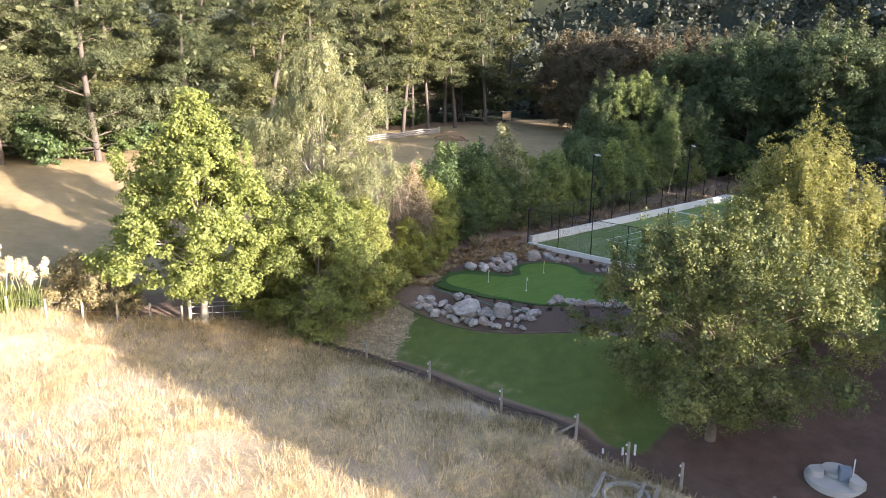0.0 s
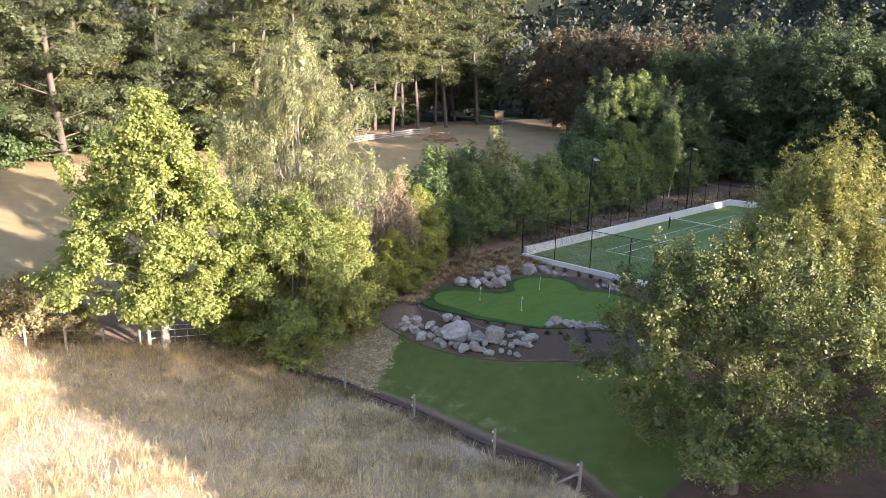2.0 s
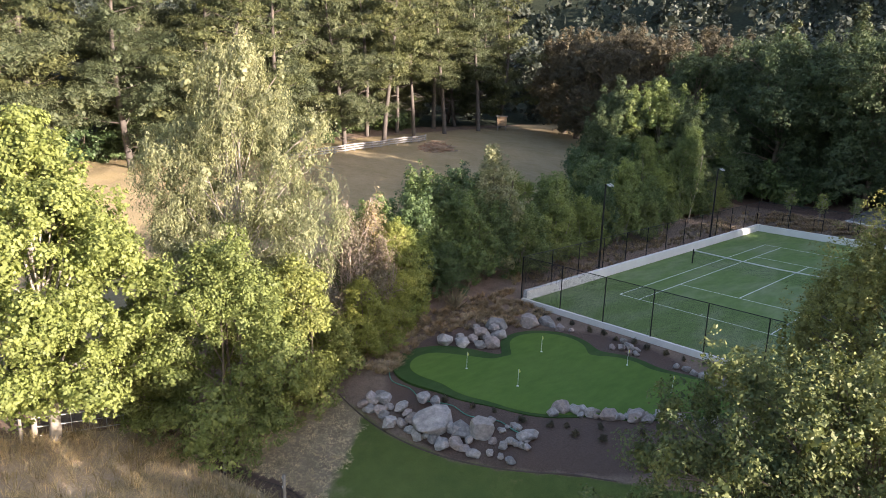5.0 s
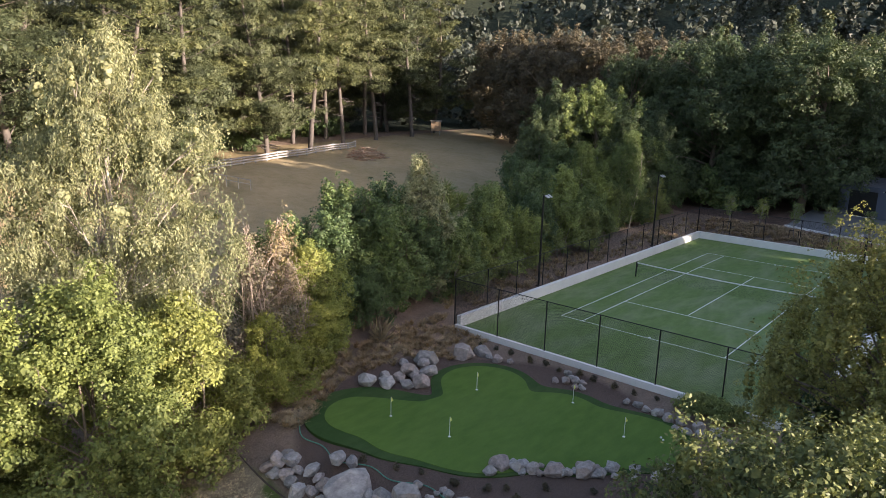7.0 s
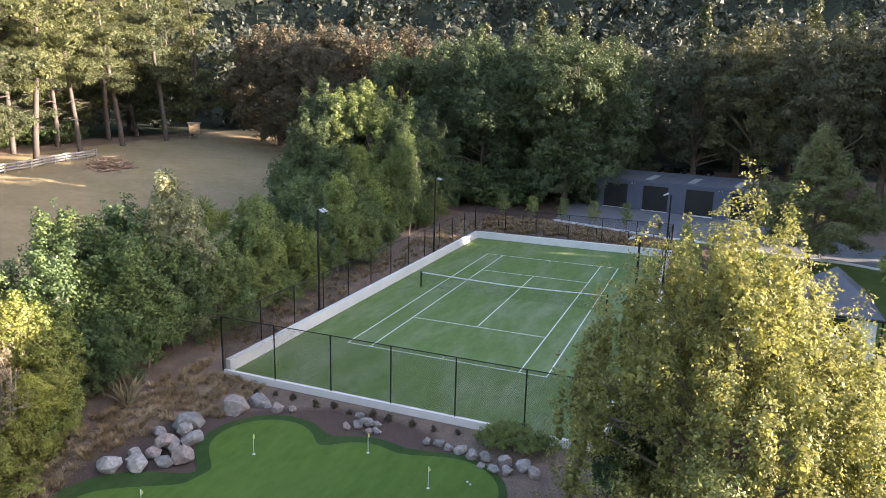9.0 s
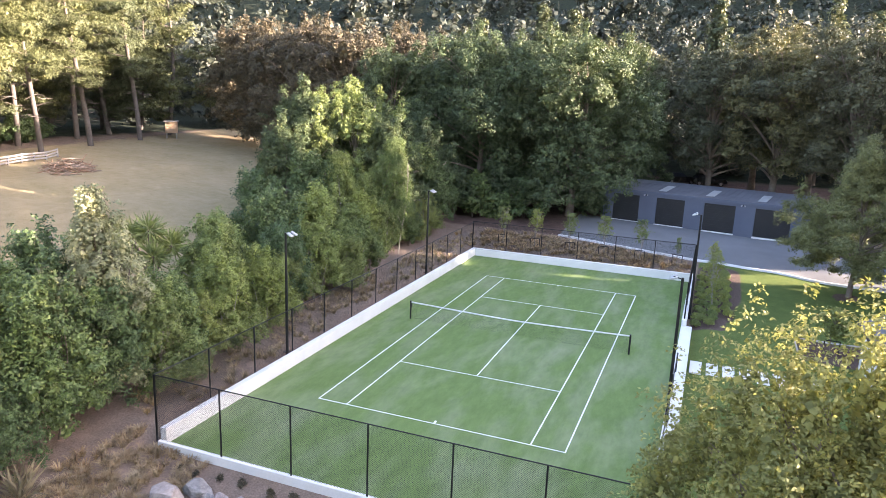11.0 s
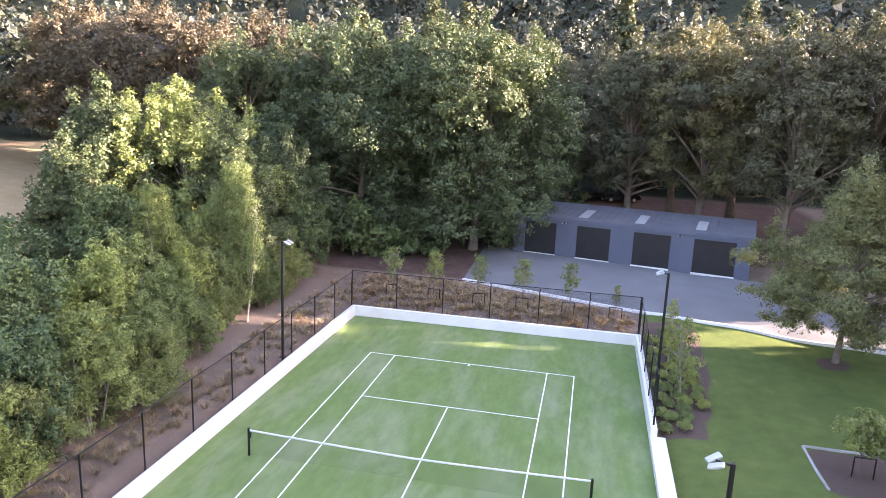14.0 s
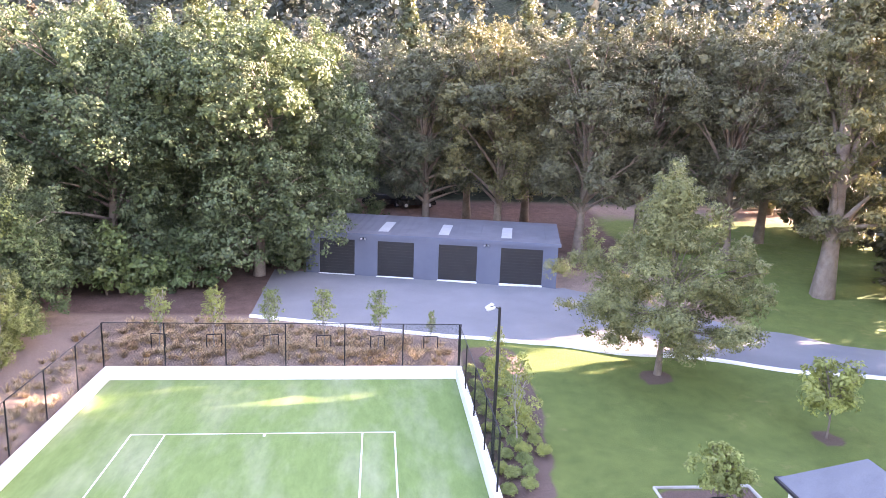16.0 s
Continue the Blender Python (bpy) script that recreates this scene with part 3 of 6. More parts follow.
# ---- putting green ----
# centre, radius, and how far the fringe reaches inwards there
BLOBS = ((-5.0, -28.0, 2.7, 0.85), (-3.4, -22.2, 2.5, 0.45), (-0.8, -25.9, 3.5, 0.2), (4.0, -22.3, 2.6, 0.3), (0.6, -22.2, 2.3, 0.5), (-2.6, -27.8, 2.4, 0.45), (2.3, -24.3, 2.5, 0.15))
def green_outline(shrink, n=160):
    cx, cy = -1.6, -25.2
    out = []
    for k in range(n):
        a = 2 * math.pi * k / n
        r = 0.5
        while r < 12:
            px, py = cx + r * math.cos(a), cy + r * math.sin(a)
            if sum(math.exp(-4.0 * (math.hypot(px - bx, py - by) - br + shrink * inset)) for bx, by, br, inset in BLOBS) < 1.0:
                break
            r += 0.04
        out.append((cx + r * math.cos(a), cy + r * math.sin(a)))
    o = np.array(out)
    for _ in range(5):
        o = (np.roll(o, 1, 0) + 2 * o + np.roll(o, -1, 0)) / 4
    return o


def disc_sheet(name, outline, z, material, label):
    c = outline.mean(0)
    rings = [c + (outline - c) * k for k in (0.25, 0.5, 0.75, 1.0)]
    v = [(*c, z)] + [(*p, z) for r in rings for p in r] + [(*p, z - 0.12) for p in outline]
    n = len(outline)
    f = [(1 + k * n + i, 1 + k * n + (i + 1) % n, 1 + (k + 1) * n + (i + 1) % n, 1 + (k + 1) * n + i) for k in range(4) for i in range(n)]
    me = bpy.data.meshes.new(name)
    me.from_pydata(v, [], f + [(0, 1 + i, 1 + (i + 1) % n) for i in range(n)])
    return tagged(put(name, me, material), label, "putting green", kind="structure")


disc_sheet("putting_fringe", green_outline(0.0), -0.41, M["fringe_turf"], "darker rough turf fringe round the putting green")
disc_sheet("putting_green", green_outline(1.0), -0.395, M["green_turf"], "smooth artificial turf putting green among boulders")


def golf_flag(x, y):
    g = empty("golf_flag", pose(x, y, -0.395, 0, 0, random.uniform(-30, 30)), label="small white golf flag stick in the putting green", category="golf flag", group="flags on the green")
    part("stick", rod(bmesh.new(), (0, 0, 0), (0, 0, 0.85), 0.011), M["white_paint"], g)
    part("cup", rod(bmesh.new(), (0, 0, 0.0), (0, 0, 0.012), 0.06, None, 12), M["white_paint"], g)
    v = [(0.01, 0, 0.64), (0.01, 0, 0.84), (0.05, 0.012, 0.81), (0.10, -0.01, 0.73), (0.05, 0.01, 0.67)]
    me = bpy.data.meshes.new("flag")
    me.from_pydata(v + [(a, b + 0.006, c) for a, b, c in v], [], [(0, 1, 2, 3, 4), (9, 8, 7, 6, 5)])
    put("flag", me, M["flag_cloth"], g, "yellow cloth flag")


for x, y in ((-4.15, -27.55), (-1.25, -27.2), (-3.17, -23.0), (0.72, -21.1), (3.8, -22.4)):
    golf_flag(x, y)

for x, y in ((4.95, -21.5), (5.1, -21.62)):
    gb = bmesh.new()
    bmesh.ops.create_icosphere(gb, subdivisions=2, radius=0.045)
    tagged(part("golf_ball", gb, M["white_paint"], m=pose(x, y, -0.35), smooth=True), "small white golf ball lying on the putting green", "golf ball", group="golf balls")

# ---- boulders ----
def boulder_mesh(seed):
    """An angular stone: the hull of scattered corners, edges worn."""
    rnd = random.Random(seed)
    bm = bmesh.new()
    for _ in range(26):
        d = Vector((rnd.gauss(0, 1), rnd.gauss(0, 1), rnd.gauss(0, 1))).normalized()
        bm.verts.new(d * rnd.uniform(0.42, 0.56))
    hull = bmesh.ops.convex_hull(bm, input=bm.verts)
    bmesh.ops.delete(bm, geom=[v for v in hull["geom_interior"] if isinstance(v, bmesh.types.BMVert)], context="VERTS")
    bmesh.ops.dissolve_limit(bm, angle_limit=radians(14), verts=bm.verts, edges=bm.edges)
    bmesh.ops.bevel(bm, geom=list(bm.edges), offset=0.035, segments=2, affect="EDGES", profile=0.6)
    bmesh.ops.triangulate(bm, faces=bm.faces)
    off = Vector((rnd.uniform(0, 50), rnd.uniform(0, 50), rnd.uniform(0, 50)))
    for v in bm.verts:
        v.co *= 1 + 0.07 * noise.noise(v.co * 5 + off)
    me = bpy.data.meshes.new("boulder")
    bm.to_mesh(me)
    bm.free()
    me.materials.append(M["rock"])
    return me


ROCKS = [boulder_mesh(k) for k in range(9)]
rr = random.Random(5)
def boulder(x, y, size, z=None):
    ob = new("boulder", ROCKS[rr.randrange(9)])
    flat = rr.uniform(0.62, 0.85)
    z = float(height(x, y)) if z is None else z
    ob.matrix_basis = Matrix.LocRotScale((x, y, z + size * flat * 0.30), Euler((rr.uniform(-.3, .3), rr.uniform(-.3, .3), rr.uniform(0, 6.28))),
                                         (size * rr.uniform(0.9, 1.25), size * rr.uniform(0.75, 1.0), size * flat))
    tagged(ob, "rough grey and pinkish boulder beside the putting green", "boulder", group="boulders")


for k in range(34):                                     # stacked bank below the green
    u = k / 33
    x = -5.7 + 8.2 * u
    y = float(bed_edge(x)) + 0.42 + 0.12 * math.sin(k * 2.1) + (0.55 if k % 2 else 0)
    boulder(x + rr.uniform(-.1, .1), y, rr.uniform(0.5, 0.8) if k < 24 else rr.uniform(0.3, 0.58))
for x, y, s in ((-1.75, -32.0, 1.7), (-0.4, -31.7, 0.95), (0.35, -31.35, 1.1), (-5.5, -32.2, 0.85), (-3.2, -31.2, 0.75), (-2.7, -31.0, 0.6), (0.1, -30.5, 0.5), (2.0, -30.5, 0.85)):
    boulder(x, y, s)
for k in range(12):                                     # loose rubble at its end
    boulder(0.6 + 1.6 * rr.random(), -31.2 + 1.2 * rr.random(), rr.uniform(0.22, 0.42))
for x, y, s in ((1.5, -28.2, 0.65), (1.5, -27.65, 0.8), (2.0, -27.3, 0.7), (2.5, -27.0, 0.7), (3.2, -26.65, 0.85), (3.55, -26.25, 0.5), (4.0, -25.9, 0.8), (4.45, -25.6, 0.6), (4.6, -25.1, 0.5)):
    boulder(x, y, s)                                    # along the green's south edge
for k in range(20):
    u = k / 19
    boulder(1.4 + 5.2 * u + rr.uniform(-.15, .15), -27.5 + 3.9 * u - (0.45 if k % 2 else -0.12) + rr.uniform(-.1, .1), rr.uniform(0.32, 0.62))
for x, y, s in ((-7.2, -26.0, 1.0), (-6.4, -25.5, 0.8), (-5.7, -25.0, 0.66), (-5.3, -24.4, 1.0), (-5.9, -23.2, 0.8), (-6.75, -22.5, 1.25), (-6.5, -23.8, 0.82), (-6.5, -24.7, 0.7), (-7.15, -24.9, 0.6), (-7.5, -23.3, 0.7), (-6.9, -25.3, 0.5), (-6.0, -24.1, 0.6)):
    boulder(x, y, s, -0.42)                             # heap in the bay of the green
boulder(-6.4, -24.2, 0.75, -0.12)
boulder(-6.3, -23.2, 0.7, -0.1)
for x, y, s in ((-6.2, -20.35, 1.12), (-5.7, -19.3, 1.0), (-5.2, -19.4, 0.45), (-4.6, -19.5, 0.6), (-4.0, -19.2, 0.42)):
    boulder(x, y, s)
for x, y, s, z in ((-1.1, -19.6, 0.42, -0.45), (-0.7, -19.3, 0.6, -0.45), (-0.35, -19.0, 0.5, -0.45), (-0.05, -19.6, 0.4, -0.45), (0.25, -19.45, 0.42, -0.45), (-0.05, -18.9, 0.4, -0.45), (-0.75, -19.1, 0.4, -0.12), (-0.4, -19.35, 0.4, -0.15)):
    boulder(x, y, s, z)
for x, y, s in ((2.45, -19.4, 0.4), (2.95, -19.3, 0.52), (3.4, -19.5, 0.42), (3.9, -19.5, 0.58), (4.45, -19.75, 0.62), (5.0, -19.6, 0.62), (5.0, -20.25, 0.4), (5.55, -20.3, 0.58), (5.8, -19.7, 0.7), (6.05, -20.2, 0.52), (6.5, -19.7, 0.75), (7.0, -20.0, 0.6)):
    boulder(x, y, s)

# ---- trees and shrubs ----
def kites(p, nrm, along, size, wide):
    """Leaves: each a folded kite of two triangles' worth of blade."""
    b = np.cross(nrm, along)
    s = size[:, None]
    v = np.stack([p, p + along * 0.45 * s + b * wide * s + nrm * 0.12 * s, p + along * s, p + along * 0.45 * s - b * wide * s + nrm * 0.12 * s], 1)
    n = len(p)
    f = np.arange(n)[:, None] * 4 + np.array([[0, 1, 2, 3]])
    return v.reshape(-1, 3), f


def unit(v):
    return v / (np.linalg.norm(v, axis=-1, keepdims=True) + 1e-9)


def foliage(rng, lobes, count, size, wide=0.32, droop=0.2, shell=0.45, under=-0.55, fill=1.0, per=24, core=0.42, loose=0.10, tuft=0.4):
    """Leaves in domed sprays of radius tuft over lobes (x, y, z, radius, height of the lobe), with broader old leaf deep inside."""
    lo = np.asarray(lobes, float)
    axes = lo[:, [3, 3, 4]]
    w = lo[:, 3] * (lo[:, 3] + lo[:, 4])
    tufts = max(1, count // per)
    idx = rng.choice(len(lo), tufts, p=w / w.sum())
    d = unit(rng.normal(size=(tufts, 3)))
    d[:, 2] = np.where(d[:, 2] < under, -d[:, 2], d[:, 2])
    rad = 1 - shell * rng.random(tufts) ** 1.5 + loose * rng.normal(size=tufts)
    hub = lo[idx, :3] + d * rad[:, None] * axes[idx]
    rc = np.minimum(tuft * rng.uniform(0.5, 1.25, tufts), 0.75 * lo[idx, 3] + 0.05)
    tip = unit(d * 0.9 + rng.normal(size=(tufts, 3)) * 0.35 + [0, 0, 0.45 - 0.5 * max(droop, 0)])
    hub, d, rc, tip = np.repeat(hub, per, 0), np.repeat(d, per, 0), np.repeat(rc, per), np.repeat(tip, per, 0)
    n = len(hub)
    out = unit(rng.normal(size=(n, 3)) * 0.75 + tip * 0.8)
    p = hub + out * (rc * rng.uniform(0.3, 1.0, n) ** 0.7)[:, None] * [1, 1, 0.75]
    nrm = unit(out * 0.6 + tip * 0.5 + rng.normal(size=(n, 3)) * 0.45 + [0, 0, 0.15])
    along = unit(rng.normal(size=(n, 3)) * 0.6 + out * 0.7 - [0, 0, droop])
    along = unit(along - nrm * (along * nrm).sum(1)[:, None])
    pieces = [kites(p, nrm, along, size * rng.uniform(0.6, 1.3, n), wide)]
    if fill > 0:
        ls = np.minimum(lo[:, 3] * 0.7, size * 2.4)
        many = np.clip(fill * 9.0 * (0.55 ** 2) * w / 2 / (0.42 * ls ** 2), 2, 60).astype(int)
        k = np.repeat(np.arange(len(lo)), many)
        n = len(k)
        d = unit(rng.normal(size=(n, 3)))
        nrm = unit(d + rng.normal(size=(n, 3)) * 0.5)
        along = unit(np.cross(nrm, rng.normal(size=(n, 3))))
        sz = ls[k] * rng.uniform(0.8, 1.2, n)
        p = lo[k, :3] + d * axes[k] * rng.uniform(0.25, 0.52, (n, 1)) - along * (sz * 0.5)[:, None]
        pieces.append(kites(p, nrm, along, sz, core))
    return joined(pieces)


PROFILES = {
    "round": ([0, 0.15, 0.4, 0.7, 0.9, 1.0], [0.45, 0.85, 1.0, 0.85, 0.5, 0.1]),
    "oval": ([0, 0.12, 0.35, 0.6, 0.85, 1.0], [0.5, 0.9, 1.0, 0.75, 0.38, 0.06]),
    "oak": ([0, 0.12, 0.35, 0.65, 0.88, 1.0], [0.55, 0.85, 1.0, 0.97, 0.72, 0.25]),
    "maple": ([0, 0.14, 0.3, 0.5, 0.7, 0.88, 1.0], [0.6, 0.95, 1.0, 0.8, 0.5, 0.24, 0.05]),
    "bush": ([0, 0.2, 0.5, 0.8, 1.0], [0.85, 1.0, 0.95, 0.65, 0.15]),
    "skirt": ([0, 0.2, 0.45, 0.75, 0.92, 1.0], [0.9, 1.0, 0.86, 0.55, 0.3, 0.1]),
    "cone": ([0, 0.1, 0.5, 1.0], [0.85, 1.0, 0.55, 0.04]),
    "column": ([0, 0.3, 0.7, 1.0], [0.8, 1.0, 0.8, 0.1]),
}


def make_lobes(rng, z0, z1, radius, shape, count, lobe, spires=0, shoot=1.0):
    xs, ys = PROFILES[shape]
    ph = rng.random(4) * 6.283
    out = []

    def uneven(a, f):
        return 1 + 0.20 * np.sin(2 * a + ph[0] + 3 * f) + 0.17 * np.sin(3 * a + ph[1] - 7 * f) + 0.13 * np.sin(5 * a + ph[2] + 11 * f)

    for k in range(count):
        f = ((k + rng.random()) / count) ** 0.85
        a = k * 2.39996 + rng.normal() * 0.4
        r = radius * np.interp(f, xs, ys) * uneven(a, f)
        rho = max(0.0, r - lobe * 0.7) * (0.3 + 0.7 * rng.random() ** 0.3) * (0.88 + 0.25 * rng.random())
        lr = lobe * rng.choice([0.55, 0.8, 1.0, 1.45], p=[0.3, 0.3, 0.25, 0.15]) * (0.6 + 0.4 * np.interp(f, xs, ys))
        out.append((rho * np.cos(a), rho * np.sin(a), z0 + f * (z1 - z0 - lobe * 0.7) + lobe * 0.25, lr, lr * rng.uniform(0.55, 0.95)))
    tops = np.linspace(1, 0.05, 40)
    for k in range(spires):
        a, r = rng.random() * 6.283, radius * 0.92 * math.sqrt(rng.random())
        edge = np.interp(tops, xs, ys) * radius * uneven(a, 0.6)
        f = tops[np.argmax(edge >= r)] if (edge >= r).any() else 0.3
        h = (z1 - z0) * rng.uniform(0.05, 0.11) * shoot
        out.append((r * np.cos(a) * 1.05, r * np.sin(a) * 1.05, z0 + f * (z1 - z0) + h * 0.15, lobe * rng.uniform(0.22, 0.42), h))
    return out


def skeleton_arrays(rng, base_r, trunk_top, lobes, limbs, lean=0.25, stems=1, sides=7, twig=0.012):
    pieces = []
    starts = []
    for s in range(stems):
        a = rng.random() * 6.283
        off = np.array([math.cos(a), math.sin(a), 0]) * (0.0 if stems == 1 else 0.35)
        k = np.linspace(0, 1, 7)
        bend = np.stack([np.sin(k * 2.5 + a) * lean * k, np.cos(k * 2.1 + a) * lean * k, k * trunk_top], 1)
        bend[:, :2] += off[:2] * (1 + 1.8 * k[:, None])
        rad = base_r / math.sqrt(stems) * (1.0 - 0.72 * k)
        rad[0] *= 1.35
        bend[0, 2] = -0.4
        pieces.append(tube(bend, rad, sides))
        starts.append((bend, rad))
    pick = rng.permutation(len(lobes))[:limbs]
    for q in pick:
        c = np.array(lobes[q][:3])
        bend, rad = starts[rng.integers(len(starts))]
        t = min(0.97, max(0.25, (c[2] / max(trunk_top, 0.1)) * rng.uniform(0.45, 0.75)))
        i = t * 6
        j = int(i)
        p0 = bend[j] + (bend[min(j + 1, 6)] - bend[j]) * (i - j)
        mid = p0 * 0.5 + c * 0.5 + np.array([0, 0, 0.12 * np.linalg.norm(c - p0)]) * rng.uniform(0.2, 1.2)
        kk = np.linspace(0, 1, 6)[:, None]
        pts = (1 - kk) ** 2 * p0 + 2 * kk * (1 - kk) * mid + kk ** 2 * c
        r0 = rad[min(j, 6)] * 0.5
        pieces.append(tube(pts, np.interp(np.linspace(0, 1, 6), [0, 1], [r0, max(twig, r0 * 0.15)]), 5))
        for _ in range(2):
            e = c + unit(rng.normal(size=3)) * lobes[q][3] * 0.85
            pieces.append(tube([pts[4], (pts[4] + e) / 2 + rng.normal(size=3) * 0.1, e], [r0 * 0.25 + twig, r0 * 0.15 + twig * 0.6, twig * 0.5], 4))
    return joined(pieces)


def tree(name, label, category, seed, top, radius, clear, shape, lobes, lobe, leaves, size, leaf, bark="bark", trunk=0.2, limbs=14,
         spires=0, stems=1, wide=0.32, droop=0.2, shell=0.45, group="", hang=0, under=-0.55, crown_label="", fill=1.0, shoot=1.0, per=24, loose=0.10, tuft=0.4, flat=1.0):
    """A tree at the origin: trunk with limbs, and a crown of single leaves."""
    rng = np.random.default_rng(seed)
    root = empty(name, pose(0, 0, 0), label=label, category=category, group=group)
    lb = [(*q[:4], q[4] * (flat if k < lobes else 1.0)) for k, q in enumerate(make_lobes(rng, clear, top, radius, shape, lobes, lobe, spires, shoot))]
    v, f = skeleton_arrays(rng, trunk, clear + (top - clear) * 0.72, lb, limbs, 0.2 + 0.02 * top, stems)
    put("trunk", np_mesh("trunk", v, f), M[bark], root, smooth=True)
    pieces = [foliage(rng, lb, leaves, size, wide, droop, shell, under, fill, per, loose=loose, tuft=tuft)]
    if hang:
        pieces.append(weeping(rng, lb, hang, size, wide))
    v, f = joined(pieces)
    put("crown", np_mesh("crown", v, f), M[leaf], root, crown_label)
    return root


def weeping(rng, lobes, strands, size, wide):
    """Hanging plumes: bundles of strands that start together and spread a little as they fall."""
    lo = np.asarray(lobes, float)
    bundle, per = 14, 16
    plumes = max(1, strands // bundle)
    idx = rng.choice(len(lo), plumes, p=lo[:, 3] ** 2 / (lo[:, 3] ** 2).sum())
    a = rng.random(plumes) * 6.283
    d = np.stack([np.cos(a), np.sin(a), rng.uniform(-0.2, 0.8, plumes)], 1)
    p0 = lo[idx, :3] + d * lo[idx, 3:4] * rng.uniform(0.7, 1.1, (plumes, 1))
    length = rng.uniform(0.8, 2.1, plumes)
    p0, a, length = np.repeat(p0, bundle, 0), np.repeat(a, bundle), np.repeat(length, bundle)
    strands = len(a)
    p0, a, length = p0 + rng.normal(size=p0.shape) * 0.16, a + rng.normal(size=strands) * 0.5, length * rng.uniform(0.5, 1.1, strands)
    t = np.linspace(0, 1, per)[None, :, None]
    out = np.stack([np.cos(a), np.sin(a), np.zeros(strands)], 1)[:, None]
    p = p0[:, None] + out * (0.55 * t - 0.3 * t ** 2) + np.array([0, 0, 0.35]) * (t - t ** 2) - np.array([0, 0, 1.0]) * (length[:, None, None] * t ** 1.6)
    p = (p + rng.normal(size=p.shape) * 0.04).reshape(-1, 3)
    n = len(p)
    nrm = unit(rng.normal(size=(n, 3)) * 0.7 + np.repeat(out[:, 0], per, 0) + [0, 0, 0.3])
    along = unit(rng.normal(size=(n, 3)) * 0.4 - [0, 0, 1.0])
    along = unit(along - nrm * (along * nrm).sum(1)[:, None])
    return kites(p, nrm, along, size * rng.uniform(0.8, 1.4, n), wide * 0.8)


def pine(seed, top, first, reach, tufts, label, lean=0.9, dead=16):
    rng = np.random.default_rng(seed)
    root = empty("pine_tree", pose(0, 0, 0), label=label, category="pine tree", group="row of pines")
    k = np.linspace(0, 1, 9)
    line = np.stack([lean * np.sin(k * 3 + seed) - lean * math.sin(seed), lean * 1.6 * np.sin(k * 2.4 + seed * 2) - lean * 1.6 * math.sin(seed * 2), k * top], 1)
    line[0, 2] = -0.6
    pieces, lobes = [tube(line, 0.33 * (1 - 0.86 * k) + 0.02, 8)], []
    for z in np.arange(first, top - 0.5, 0.54):
        f = (z - first) / (top - first)
        a = rng.random() * 6.283
        ln = reach * (0.4 + 0.85 * rng.random()) * (1 - f ** 2.2) + 0.5
        p0 = np.array([np.interp(z, line[:, 2], line[:, 0]), np.interp(z, line[:, 2], line[:, 1]), z])
        d = np.array([math.cos(a), math.sin(a), rng.uniform(-0.05, 0.45)])
        kk = np.linspace(0, 1, 5)[:, None]
        pts = p0 + d * ln * kk + np.array([0, 0, 1.0]) * 0.12 * ln * kk ** 2
        pieces.append(tube(pts, np.linspace(0.10 * (1 - 0.6 * f), 0.025, 5), 4))
        for q in np.linspace(0.34, 1.05, max(2, int(ln * 1.15))):
            r = rng.uniform(0.8, 1.7) * (1.1 - 0.35 * f)
            c = p0 + d * ln * q + rng.normal(size=3) * 0.3 + [0, 0, 0.12 * ln * q * q]
            lobes.append((*c, r, r * rng.uniform(0.28, 0.5)))
    for _ in range(dead):                                # bare lower limbs
        z, a = rng.uniform(first * 0.35, first), rng.random() * 6.283
        d = np.array([math.cos(a), math.sin(a), rng.uniform(-0.3, 0.3)])
        p0 = np.array([0, 0, z])
        pieces.append(tube(p0 + d * np.linspace(0, rng.uniform(0.8, 2.2), 4)[:, None] + rng.normal(size=(4, 3)) * 0.06, [0.06, 0.045, 0.03, 0.01], 4))
    v, f = joined(pieces)
    put("trunk", np_mesh("trunk", v, f), M["bark_pine"], root, smooth=True)
    v, f = foliage(rng, lobes, tufts, 0.27, 0.12, -0.5, 0.35, -0.25, 1.1, 34, 0.30, tuft=0.72)
    put("crown", np_mesh("crown", v, f), M["needle"], root)
    return root


def stand(template, x, y, scale=1.0, turn=0.0, first=False, tall=None, sink=0.0, label=""):
    """Puts a template tree, or a copy of it, on the ground."""
    tall = scale if tall is None else tall
    m = Matrix.LocRotScale((x, y, float(height(x, y)) - sink), Euler((0, 0, turn)), (scale, scale, tall))
    if first:
        template.matrix_basis = m
        return template
    ob = copy_thing(template, m)
    ob.matrix_basis = m
    if label:
        ob["label"] = label
    return ob


# trees beside the gate
stand(tree("maple_tree", "bright yellow-green sunlit broadleaf tree beside the field gate", "tree", 11, 13.2, 5.0, 2.0, "maple", 300, 0.8, 124000, 0.14, "leaf_maple",
           "bark_pale", 0.2, 40, spires=22, wide=0.40, shell=0.8, under=-1, fill=1.0, per=20, loose=0.15, tuft=0.36, flat=0.75), -11.4, -43.6, first=True, turn=1.0)
stand(tree("leafy_tree", "dense light green bushy tree beside the field fence", "tree", 12, 8.8, 3.5, 0.0, "bush", 70, 0.95, 62000, 0.125, "leaf_bushy", "bark", 0.16, 16, stems=3, spires=16, shell=0.5, per=24, tuft=0.36), -8.6, -37.6, first=True)
bush2 = tree("leafy_tree", "dense light green bushy tree beside the field fence", "tree", 13, 7.2, 2.7, 0.0, "bush", 46, 0.88, 40000, 0.125, "leaf_bushy", "bark", 0.14, 12, stems=3, tuft=0.36)
stand(bush2, -8.9, -34.0, first=True)
stand(bush2, -11.6, -39.8, 0.85, 2.2)
